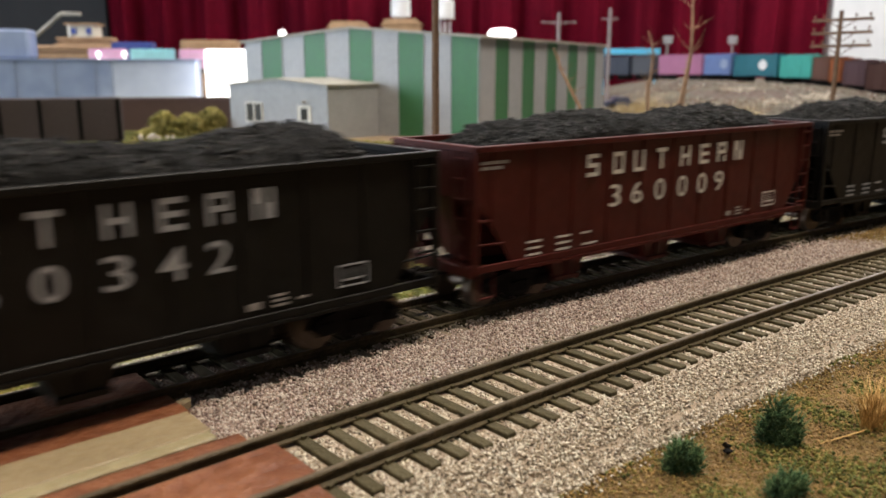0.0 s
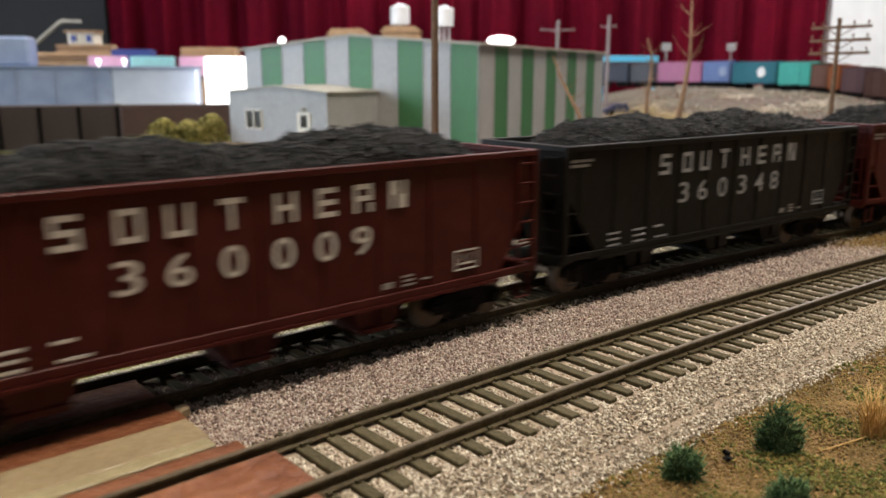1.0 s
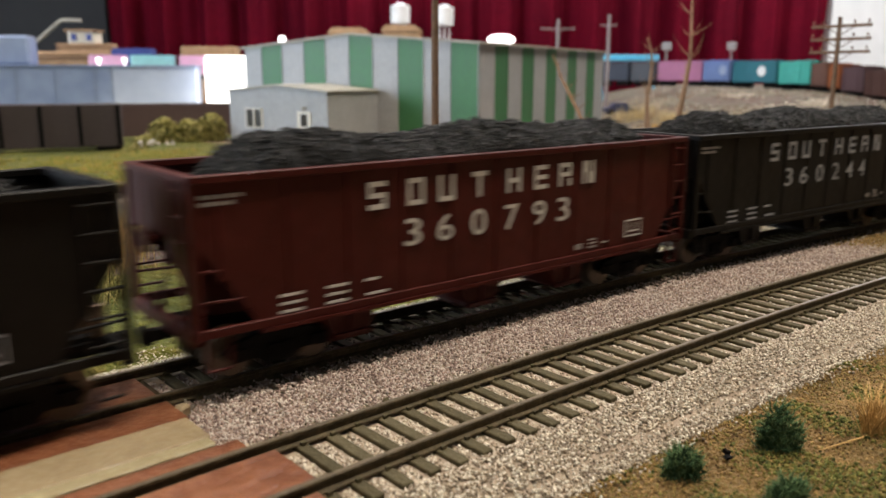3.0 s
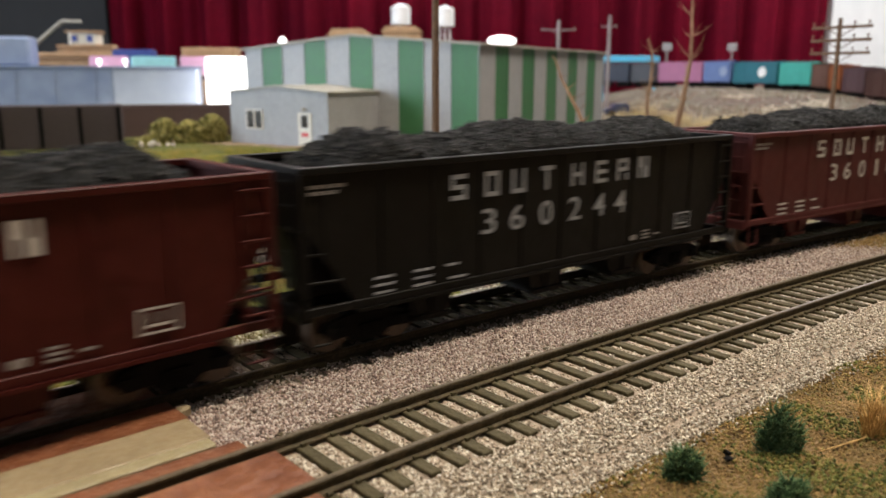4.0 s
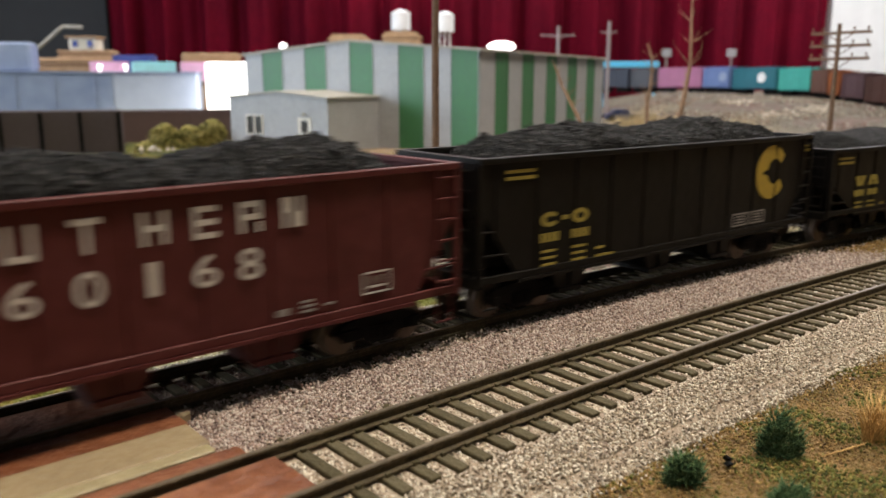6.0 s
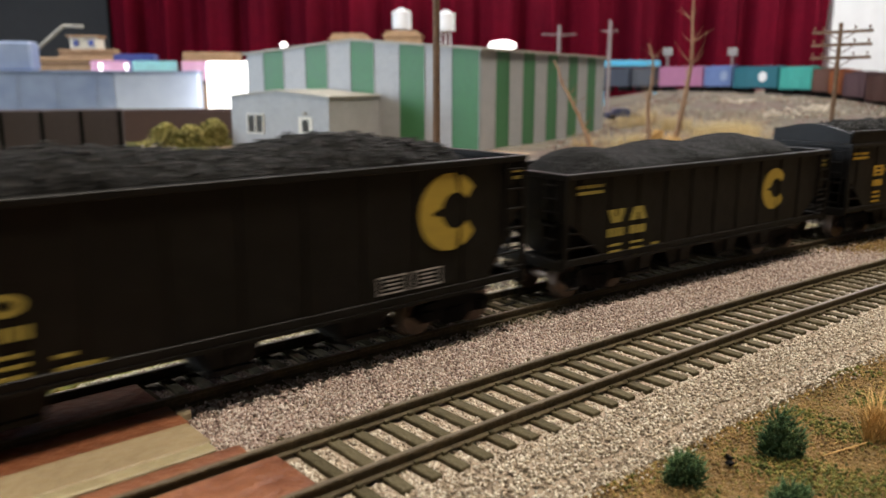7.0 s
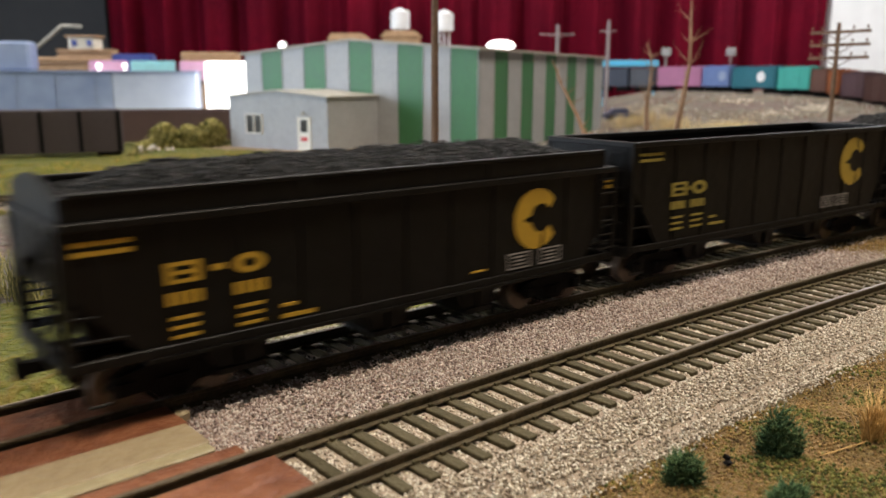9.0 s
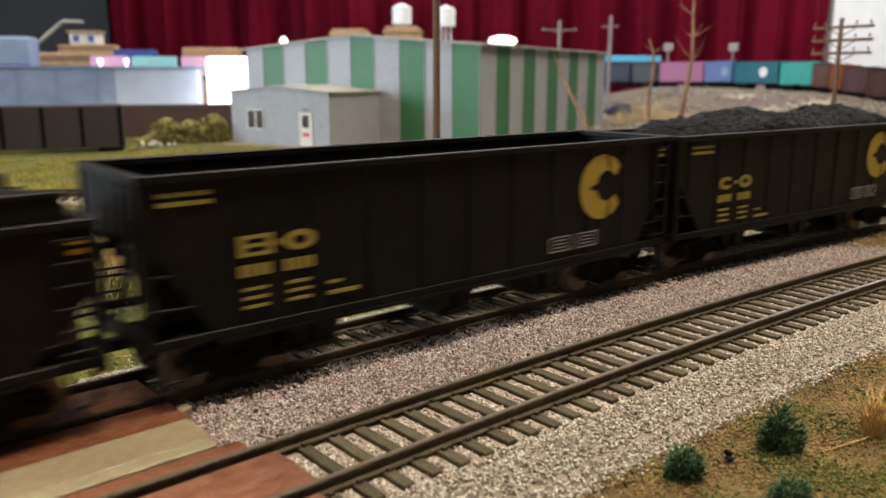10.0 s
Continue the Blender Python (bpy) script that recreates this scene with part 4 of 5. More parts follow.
def build_hall():
    # striped metal building with a gable towards the tracks
    B0 = Vector((0.5861, 0.4742))
    ang = 106.5
    root = thing("metal_warehouse", "green and pale grey striped metal-clad model warehouse with low gable", "warehouse", m=pose(B0.x, B0.y, 0, 0, 0, ang))
    W_, L_, EAVE, PEAK, Z0 = 0.3239, 0.3682, 0.0962, 0.1085, -0.012
    # local x runs along the gable front, local y is minus the long side

    def ridge(x):
        return EAVE + (PEAK - EAVE) * (1 - abs(x / (W_ / 2) - 1))

    n = 10
    for i in range(n):
        x0, x1 = 0.0330 * i, min(W_, 0.0330 * (i + 1))
        pts = [(x0, Z0), (x1, Z0), (x1, ridge(x1))] + ([(W_ / 2, PEAK)] if x0 < W_ / 2 < x1 else []) + [(x0, ridge(x0))]
        panel = part("wall_panel", prism(bm_new(), pts, -0.002, 0.0), M_PANELG if i % 2 == 0 else M_PANELW, root, "green metal siding" if i % 2 == 0 else "pale grey metal siding")
        part("standing_seam", box(bm_new(), x0 - 0.0004, x0 + 0.0004, -0.0005 + 0.0005, 0.0008, Z0, ridge(x0)), M_PANELW, panel)
    n = 11
    for i in range(n):
        y0, y1 = -0.002 - (L_ - 0.002) * i / n, -0.002 - (L_ - 0.002) * (i + 1) / n
        panel = part("wall_panel", box(bm_new(), 0.0, 0.002, y1, y0, Z0, EAVE), M_PANELW if i % 2 == 0 else M_PANELG, root)
        part("standing_seam", box(bm_new(), -0.0008, 0.0, y0 - 0.0004, y0 + 0.0004, Z0, EAVE), M_PANELW, panel)
    part("wall", box(bm_new(), W_ - 0.002, W_, -L_, -0.002, Z0, EAVE), M_PANELW, root)
    part("wall", box(bm_new(), 0.002, W_ - 0.002, -L_, -L_ + 0.002, Z0, EAVE), M_PANELW, root)
    bm = bm_new()
    prism(bm, [(-0.004, EAVE - 0.0005), (W_ / 2, PEAK), (W_ + 0.004, EAVE - 0.0005), (W_ + 0.004, EAVE + 0.0020), (W_ / 2, PEAK + 0.0025), (-0.004, EAVE + 0.0020)], -L_ - 0.003, 0.003)
    part("roof", bm, M_ROOF, root, "pale grey low-pitched roof")
    # office wing on the gable front
    off = thing("office_wing", "blue-grey model office annex with white window and door", "office", m=pose(B0.x, B0.y, 0, 0, 0, ang))
    return root, off


def build_office(off):
    # local x along the front, y out from the warehouse
    X0, X1, Y1, Z0, E, P_ = OFF
    xm = (X0 + X1) / 2
    part("wall", prism(bm_new(), [(X0, Z0), (X1, Z0), (X1, E), (xm, P_), (X0, E)], Y1 - 0.002, Y1), M_OFFICE, off, "blue-grey front wall")
    part("wall", box(bm_new(), X0, X0 + 0.002, 0.001, Y1 - 0.002, Z0, E), M_OFFICE, off, "grey side wall")
    part("wall", box(bm_new(), X1 - 0.002, X1, 0.001, Y1 - 0.002, Z0, E), M_OFFICE, off)
    bm = bm_new()
    prism(bm, [(X0 - 0.002, E), (xm, P_), (X1 + 0.002, E), (X1 + 0.002, E + 0.0016), (xm, P_ + 0.0018), (X0 - 0.002, E + 0.0016)], 0.0012, Y1 + 0.002)
    part("roof", bm, M_ROOF, off, "pale grey shallow roof")
    for name, x, z0, z1, w in (("window", WINX, WINZ0, WINZ1, WINW), ("door", DORX, DORZ0, DORZ1, DORW)):
        f = 0.0013
        bm = bm_new()
        y = Y1
        box(bm, x - w / 2, x - w / 2 + f, y, y + 0.0012, z0, z1)
        box(bm, x + w / 2 - f, x + w / 2, y, y + 0.0012, z0, z1)
        box(bm, x - w / 2, x + w / 2, y, y + 0.0012, z1 - f, z1)
        box(bm, x - w / 2, x + w / 2, y, y + 0.0012, z0, z0 + f)
        if name == "window":
            box(bm, x - f / 2, x + f / 2, y, y + 0.0012, z0, z1)
        fr = part(name, bm, M_TRIM, off, "white framed " + name)
        if name == "window":
            for q in (-1, 1):
                part("pane", box(bm_new(), x + q * w / 4 - w / 4 + f, x + q * w / 4 + w / 4 - f, y, y + 0.0005, z0 + f, z1 - f), M_DARKGLASS, fr)
        else:
            part("door_leaf", box(bm_new(), x - w / 2 + f, x + w / 2 - f, y, y + 0.0007, z0 + f, z1 - f), M_TRIM, fr)
            part("pane", box(bm_new(), x - w / 4, x + w / 4, y + 0.0007, y + 0.0010, z0 + (z1 - z0) * 0.55, z1 - 2.2 * f), M_DARKGLASS, fr)
            part("sign", box(bm_new(), x - w / 4, x + w / 4, y + 0.0007, y + 0.0010, z0 + (z1 - z0) * 0.28, z0 + (z1 - z0) * 0.40), M_REDSIGN, fr, "small red sign")
            bm = bm_new()
            rod(bm, (x, y, z1 + 0.004), (x, y + 0.003, z1 + 0.003), 0.0012, 0.0022, n=10)
            part("door_lamp", bm, M_ROOF, off)


def utility_pole(x, y, ztop, r, arms, turn, label, wood=None):
    wood = wood or M_POLE
    z0 = lie(x, y) - 0.002
    root = thing("utility_pole", label, "utility pole", "utility poles", pose(x, y, 0, 0, 0, turn))
    part("pole", rod(bm_new(), (0, 0, z0), (0, 0, ztop), r, r * 0.8, n=14), wood, root)
    for z, w, pins in arms:
        arm = part("crossarm", box(bm_new(), -w / 2, w / 2, r * 0.9, r * 0.9 + 0.0016, z - 0.0011, z + 0.0011, 0.0002), wood, root)
        for q in (-1, 1):
            part("brace", rod(bm_new(), (q * w * 0.22, r * 0.9 + 0.0002, z - 0.001), (q * 0.0006, r * 0.95, z - 0.0065), 0.0004, n=5), wood, root)
        for p in pins:
            bm = bm_new()
            rod(bm, (p, r * 0.9 + 0.0008, z + 0.0010), (p, r * 0.9 + 0.0008, z + 0.0028), 0.0003, n=5)
            rod(bm, (p, r * 0.9 + 0.0008, z + 0.0024), (p, r * 0.9 + 0.0008, z + 0.0042), 0.0010, 0.0006, n=8)
            part("insulator", bm, wood, arm)
    return root


def bare_tree(x, y, tall, r, lean, seed, label, twigs=5):
    rng = random.Random(seed)
    z = lie(x, y) - 0.001
    root = thing("bare_tree", label, "tree", "bare trees", pose(x, y, 0))
    trunk, limbs = bm_new(), bm_new()
    p, d = Vector((0, 0, z)), Vector((lean[0], lean[1], 1)).normalized()
    n = 9
    for i in range(n):
        q = p + d * tall / n
        r0, r1 = r * (1 - 0.085 * i), r * (1 - 0.085 * (i + 1))
        rod(trunk, p, q + d * 0.0004, r0, r1, n=9)
        if i > 1:
            for _ in range(twigs if i > 4 else 2):
                w = Vector((rng.gauss(0, 1), rng.gauss(0, 1), rng.uniform(0.3, 1.2))).normalized()
                ln = rng.uniform(0.05, 0.17) * tall
                a = p
                for k in range(3):
                    w = (w + Vector((rng.gauss(0, 0.25), rng.gauss(0, 0.25), 0.12))).normalized()
                    b = a + w * ln / 3
                    rod(limbs, a, b, r1 * 0.34 * (1 - 0.28 * k), r1 * 0.34 * (1 - 0.28 * (k + 1)), n=4)
                    a = b
        p = q
        d = (d + Vector((rng.gauss(0, 0.15), rng.gauss(0, 0.15), 0.08))).normalized()
    part("trunk", trunk, M_BARK, root)
    part("twig_spray", limbs, M_BARK, root)
    return root


def rail_car(a, b, z, width, height, mat, roof, name, label, category, group):
    """A plain box car between two points of the far track."""
    a, b = Vector(a), Vector(b)
    d = b - a
    ln = d.length
    root = thing(name, label, category, group, pose((a.x + b.x) / 2, (a.y + b.y) / 2, z, 0, 0, math.degrees(math.atan2(d.y, d.x))))
    h = ln / 2 - 0.004
    body = part("body", box(bm_new(), -h, h, -width / 2, width / 2, 0.010, height, 0.001), mat, root)
    ribs, rw, rd = (9, 0.0008, 0.0006) if roof is not None else (7, 0.0020, 0.0030)
    for i in range(ribs):
        x = -h + 0.004 + (2 * h - 0.008) * i / (ribs - 1)
        for sd in (-1, 1):
            part("rib", box(bm_new(), x - rw, x + rw, sd * width / 2 - rd, sd * width / 2 + rd, 0.012, height - 0.002), mat if roof is not None else M_SOOT, body)
    bm = bm_new()
    if roof is not None:
        prism(bm, [(-h - 0.0005, height), (-h - 0.0005, height + 0.0005), (h + 0.0005, height + 0.0005), (h + 0.0005, height)], -width / 2 - 0.0005, width / 2 + 0.0005)
        box(bm, -h, h, -0.003, 0.003, height + 0.0005, height + 0.002)
        part("roof", bm, roof, root)
        for sd in (-1, 1):
            part("sliding_door", box(bm_new(), -0.014, 0.014, sd * width / 2 - 0.0010, sd * width / 2 + 0.0010, 0.012, height - 0.003, 0.0003), mat, root)
    else:
        bm.free()
    for x in (-h + 0.016, h - 0.016):
        tr = part("truck", box(bm_new(), x - 0.012, x + 0.012, -0.011, 0.011, 0.003, 0.009, 0.0005), M_SOOT, root)
        for c in (-0.009, 0.009):
            part("wheelset", rod(bm_new(), (x + c, -0.010, 0.005), (x + c, 0.010, 0.005), 0.005, n=14), M_SOOT, tr)
    return root


def build_flock():
    def spot(g):
        while True:
            d, a = 0.48 + 0.34 * g.random(), math.radians(46 + 36 * g.random())
            x, y = d * math.cos(a), d * math.sin(a) - 0.11
            if noise.noise(Vector((x * 30, y * 30, 9))) > -0.2 and (not in_yard(x, y) or g.random() < 0.06):
                return (x, y, lie(x, y) + 0.0003)

    crumbs("grass_flock", 16000, spot, (0.0005, 0.0013), M_FLOCK, 77, "green and yellow grass flock behind the tracks", "grass")


def build_gravel():
    def spot(g):
        while True:
            x, y = 0.62 + 0.85 * g.random(), 0.12 + 0.85 * g.random()
            d, a = math.hypot(x, y + 0.11), math.degrees(math.atan2(y + 0.11, x))
            if a < 40 and 0.55 < d < 1.5 and math.hypot(x, y + RADIUS) - RADIUS > 0.10 and noise.noise(Vector((x * 14, y * 14, 3))) > -0.05:
                return (x, y, lie(x, y) + 0.0004)

    for n, mat, seed, label in ((5200, M_GRAVELRED, 71, "reddish brown scattered rubble on far dirt"), (3600, M_GRAVELPALE, 72, "pale scattered rubble on far dirt")):
        crumbs("rubble", n, spot, (0.0006, 0.0020), mat, seed, label, "rubble")


def build_rock_piles():
    """Small heaps of pale broken stone on the far slope."""
    heaps = ((1.202, 0.504), (1.101, 0.404), (1.178, 0.373))

    def spot(g):
        c = heaps[g.integers(0, 3)]
        px, py = c[0] + g.normal(0, 0.018), c[1] + g.normal(0, 0.018)
        return (px, py, lie(px, py) + 0.0006)

    crumbs("broken_stone", 130, spot, (0.0014, 0.0030), M_PALEROCK, 300, "scattered pale broken stone on the far dirt", "stones")


def build_distance():
    # far freight cars on the curve behind
    ends = [(1.432, 0.955), (1.440, 0.868), (1.443, 0.807), (1.449, 0.705), (1.432, 0.635), (1.408, 0.534), (1.377, 0.460), (1.345, 0.419), (1.321, 0.389), (1.283, 0.339), (1.215, 0.275)]
    spots = list(zip(ends[:-1], ends[1:]))
    tints = [((0.02, 0.028, 0.05), "dark blue"), ((0.05, 0.055, 0.07), "slate grey"), ((0.36, 0.13, 0.25), "pink"), ((0.13, 0.20, 0.42), "light blue"), ((0.015, 0.14, 0.19), "teal"), ((0.06, 0.40, 0.35), "aqua green"), ((0.14, 0.07, 0.055), "brown"),
             ((0.24, 0.07, 0.02), "rusty orange"), ((0.09, 0.05, 0.06), "maroon"), ((0.07, 0.03, 0.025), "dark brown")]
    zs = [0.044, 0.044, 0.045, 0.045, 0.043, 0.041, 0.038, 0.035, 0.031, 0.026]
    for (a, b), (c, word), z in zip(spots, tints, zs):
        m = material(word.replace(" ", "_") + "_car_paint", flat(*c), 60, 0.55, bump=0.04)
        far = rail_car(a, b, z, 0.034, 0.047, m, m, "boxcar", word + " model boxcar on the far curve", "boxcar", "far freight train")
        if word in ("teal", "light blue"):
            part("emblem", rod(bm_new(), (0.018, -0.0182, 0.030), (0.018, -0.0176, 0.030), 0.009, n=18), M_WHITEBOX if word == "teal" else M_BLUEGREY, far, "round painted emblem")
    # dark gondolas and a long brown car behind the grass
    rail_car((0.120, 0.915), (0.357, 0.822), -0.025, 0.034, 0.058, M_DARKCAR, None, "gondola_car", "dark brown ribbed model gondola car behind the grass", "gondola", "cars behind the grass")
    rail_car((0.330, 0.985), (0.660, 0.850), -0.024, 0.034, 0.050, M_UMBER, M_UMBER, "long_boxcar", "umber brown long model boxcar", "boxcar", "cars behind the grass")
    # blue-grey long shed, white box with an added glow and a small cab
    d = Vector((0.279, -0.169)).normalized()
    turn = math.degrees(math.atan2(d.y, d.x))
    shed = thing("long_shed", "pale blue-grey long low shed with flat roof", "shed", m=pose(0.500, 1.280, 0, 0, 0, turn))
    part("body", box(bm_new(), -0.25, 0.020, -0.03, 0.05, -0.030, 0.078, 0.002), M_BLUEGREY, shed)
    # same wall in a lighter colour, standing in for brighter light at this end
    part("lit_end", box(bm_new(), 0.020, 0.155, -0.029, 0.049, -0.030, 0.078, 0.002), M_BLUEGREYLIT, shed, "end of the shed body, brighter light painted as paler blue")
    for x in (-0.19, -0.13, -0.07, -0.01):
        part("wall_seam", box(bm_new(), x - 0.0012, x + 0.0012, -0.0315, -0.0298, -0.030, 0.077), M_BLUEGREY, shed)
    part("roof", box(bm_new(), -0.253, 0.157, -0.033, 0.053, 0.078, 0.081, 0.001), M_BLUEGREY, shed)
    part("cab", box(bm_new(), -0.25, -0.105, -0.02, 0.03, 0.081, 0.128, 0.004), M_BLUEGREY, shed, "blue-grey raised cab")
    # emission is added to the box so that it burns out to white
    lit = thing("white_box", "bright white box at the end of the shed, given an added glow", "box", m=pose(0.640, 1.105, 0, 0, 0, turn))
    part("body", box(bm_new(), -0.038, 0.040, 0, 0.06, -0.030, 0.0965, 0.004), M_GLOW, lit)
    # stacked lumber and roofs beyond
    for (x, y), z0, z1, w, dp, name, label, mat in (((0.560, 1.610), 0.085, 0.112, 0.15, 0.05, "lumber_stack", "tan lumber stack on a flat base", M_TAN), ((0.585, 1.600), 0.112, 0.128, 0.10, 0.045, "lumber_stack", "tan lumber stack on a flat base", M_TAN),
                                              ((0.580, 1.602), 0.128, 0.152, 0.055, 0.04, "white_crate", "off-white crate on stacked lumber", M_TRIM), ((0.765, 1.425), 0.092, 0.122, 0.11, 0.05, "tan_shed", "orange-tan small shed with flat roof", M_TAN)):
        ob = thing(name, label, name.split("_")[1], m=pose(x, y, 0, 0, 0, -40))
        part("body", box(bm_new(), -w / 2, w / 2, 0, dp, z0 - (0.11 if z0 < 0.1 else 0), z1, 0.002), mat, ob)
        for i in range(5):
            xx = -w / 2 + w * (i + 0.5) / 5
            part("batten", box(bm_new(), xx - 0.002, xx + 0.002, -0.002, 0.0005, z0, z1 - 0.002), mat, ob)
        if name == "lumber_stack":
            for i in range(3):
                zz = z0 + (z1 - z0) * (i + 0.5) / 3
                part("log", rod(bm_new(), (-w / 2 - 0.006 + 0.004 * (i % 2), -0.004, zz), (w / 2 + 0.004 * i, -0.004, zz), (z1 - z0) / 7, n=8), M_BARK if i % 2 else mat, ob)
        elif name == "white_crate":
            for xx in (-0.014, 0.016):
                part("window", box(bm_new(), xx - 0.005, xx + 0.005, -0.0032, -0.0005, z0 + 0.006, z1 - 0.006), M_FARBLUE, ob, "small blue window")
            part("roof", box(bm_new(), -w / 2 - 0.004, w / 2 + 0.004, -0.006, dp + 0.004, z1, z1 + 0.003), M_TAN, ob, "tan flat roof")
    mp, mc = material("pink_card", flat(0.86, 0.52, 0.76), 40, 0.5, bump=0.02), material("cyan_card", flat(0.40, 0.80, 0.86), 40, 0.5, bump=0.02)
    for a, b, m, word in (((0.522, 1.408), (0.583, 1.373), mp, "pink"), ((0.584, 1.372), (0.654, 1.329), mc, "pale cyan"), ((0.656, 1.327), (0.712, 1.293), mp, "pink")):
        rail_car(a, b, 0.056, 0.034, 0.043, m, m, "bright_boxcar", word + " model boxcar behind the shed", "boxcar", "bright cars behind the shed")
    rail_car((0.583, 1.450), (0.645, 1.398), 0.066, 0.034, 0.047, M_FARBLUE, M_FARBLUE, "bright_boxcar", "deep blue model boxcar behind the shed", "boxcar", "bright cars behind the shed")
    for x, y in ((0.528, 1.372), (0.566, 1.350)):
        bm = bm_new()
        bmesh.ops.create_uvsphere(bm, u_segments=14, v_segments=8, radius=0.0042, matrix=Matrix.Translation((x, y, 0.0915)))
        rod(bm, (x, y, -0.01), (x, y, 0.0915), 0.0014, n=6)
        tagged(link_mesh("lit_lamp", bm, M_GLOW), "small glowing white lamp globe beside bright boxcars", "lamp", "lit lamps")
    # items on and behind the warehouse roof
    for x, y, z, w in ((0.993, 1.258, 0.149, 0.080), (1.072, 1.182, 0.154, 0.078)):
        ob = thing("tan_shed", "orange-tan small shed with pitched roof behind the warehouse", "shed", m=pose(x, y, 0, 0, 0, -43))
        part("body", box(bm_new(), -w / 2, w / 2, 0, 0.05, 0.0, z, 0.002), M_TAN, ob)
        part("roof", prism(bm_new(), [(-w / 2 - 0.004, z), (w / 2 + 0.004, z), (w / 2 - 0.012, z + 0.012), (-w / 2 + 0.006, z + 0.012)], -0.003, 0.053), M_TAN, ob)
    for x, y, z, r in ((1.194, 1.333, 0.193, 0.022), (1.267, 1.264, 0.189, 0.021)):
        ob = thing("water_tank", "white model water tank on thin legs", "tank", "water tanks", pose(x, y, 0))
        part("tank", rod(bm_new(), (0, 0, z - 0.012), (0, 0, z + 0.026), r, r, n=20), M_WHITEBOX, ob)
        part("tank_roof", rod(bm_new(), (0, 0, z + 0.026), (0, 0, z + 0.034), r, r * 0.2, n=20), M_WHITEBOX, ob)
        for q in range(4):
            a = 0.8 + q * math.pi / 2
            part("leg", rod(bm_new(), (r * 0.7 * math.cos(a), r * 0.7 * math.sin(a), -0.02), (r * 0.5 * math.cos(a), r * 0.5 * math.sin(a), z - 0.012), 0.002, n=6), M_WHITEBOX, ob)
    for x, y, z, rx, rz in ((1.129, 0.956, 0.131, 0.027, 0.010), (0.823, 1.236, 0.131, 0.007, 0.007)):
        bm = bm_new()
        bmesh.ops.create_uvsphere(bm, u_segments=20, v_segments=12, radius=1, matrix=Matrix.Translation((x, y, z)) @ Matrix.Diagonal((rx, rx, rz, 1)))
        rod(bm, (x, y, -0.01), (x, y, z), 0.002, n=6)
        tagged(link_mesh("lit_lamp", bm, M_GLOW), "glowing white lamp globe on a thin post", "lamp", "lit lamps")
    # white round signals, a cyan roof strip and the loader boom
    for x, y, z in ((1.675, 0.940, 0.132), (1.786, 0.837, 0.132)):
        ob = thing("railway_signal", "small pale two-aspect signal head on a grey post", "signal", "far signals", pose(x, y, 0))
        part("post", rod(bm_new(), (0, 0, lie(x, y) - 0.002), (0, 0, z), 0.0022, n=8), M_GREYPOLE, ob)
        w = Vector((x, y + 0.11, 0)).normalized()
        part_turn = math.degrees(math.atan2(w.y, w.x))
        board_ = part("target", box(bm_new(), -0.002, 0.002, -0.0105, 0.0105, -0.008, 0.009, 0.001), M_PANELW, ob, "pale square board")
        board_.matrix_world = pose(x, y, z, 0, 0, part_turn)
        for q in (-0.005, 0.005):
            part("hood", rod(bm_new(), (-0.004, q, 0.001), (-0.002, q, 0.001), 0.0032, n=12), M_GREYPOLE, board_)
    strip = thing("cyan_canopy", "bright cyan flat canopy behind the far train", "canopy", m=pose(1.656, 1.019, 0, 0, 0, -42))
    part("roof", box(bm_new(), -0.075, 0.062, -0.006, 0.02, 0.100, 0.114, 0.001), M_CYAN, strip)
    for q in (-0.070, 0.055):
        part("post", box(bm_new(), q - 0.002, q + 0.002, 0.004, 0.008, 0.0, 0.100), M_CYAN, strip)
    boom = thing("loader_boom", "grey bent loader boom behind the shed", "crane")
    part("arm", rod(bm_new(), (0.461, 1.563, 0.108), (0.520, 1.524, 0.167), 0.0040, 0.0034, n=8), M_ROOF, boom)
    part("jib", rod(bm_new(), (0.520, 1.524, 0.167), (0.547, 1.498, 0.166), 0.0034, 0.0030, n=8), M_ROOF, boom)
    part("mast", rod(bm_new(), (0.461, 1.563, 0.0), (0.461, 1.563, 0.110), 0.006, n=10), M_ROOF, boom)
    # yellow-green bush line and the parked car
    rng = random.Random(21)
    for x, y, r, tall in ((0.348, 0.742, 0.020, 0.020), (0.366, 0.740, 0.020, 0.030), (0.390, 0.730, 0.022, 0.023), (0.414, 0.722, 0.019, 0.030)):
        def leaf(g, c=(x, y, r, tall)):
            q = g.random()
            a = g.random() * 6.28
            d = c[2] * math.sqrt(g.random()) * math.sqrt(max(0.05, 1 - q * q)) * (1 + 0.55 * noise.noise(Vector((3 * math.cos(a) + 90 * c[0], 3 * math.sin(a), 4 * q))))
            return (c[0] + d * math.cos(a), c[1] + d * math.sin(a), lie(c[0], c[1]) + q * c[3])

        ob = crumbs("bush", 1700, leaf, (0.0007, 0.0020), M_YBUSH, int(x * 1e4), "yellow-green foam bush on the grass", "bush")
        tagged(ob, group="bushes by the office", kind="thing")
    bm = bm_new()
    for k in range(6):
        clump(bm, (0.332 + 0.005 * k, 0.722 - 0.004 * k, lie(0.34, 0.71) + 0.001), 0.004, rng, 1)
    tagged(link_mesh("pale_rocks", bm, M_PALEROCK), "pale cream rocks at the foot of a bush", "rock")
    car = thing("parked_car", "small dark blue model car parked on dirt", "car", m=pose(1.000, 0.588, lie(1.00, 0.588), 0, 0, -40))
    mb = material("dark_blue_car_paint", flat(0.03, 0.05, 0.13), 100, 0.3, bump=0)
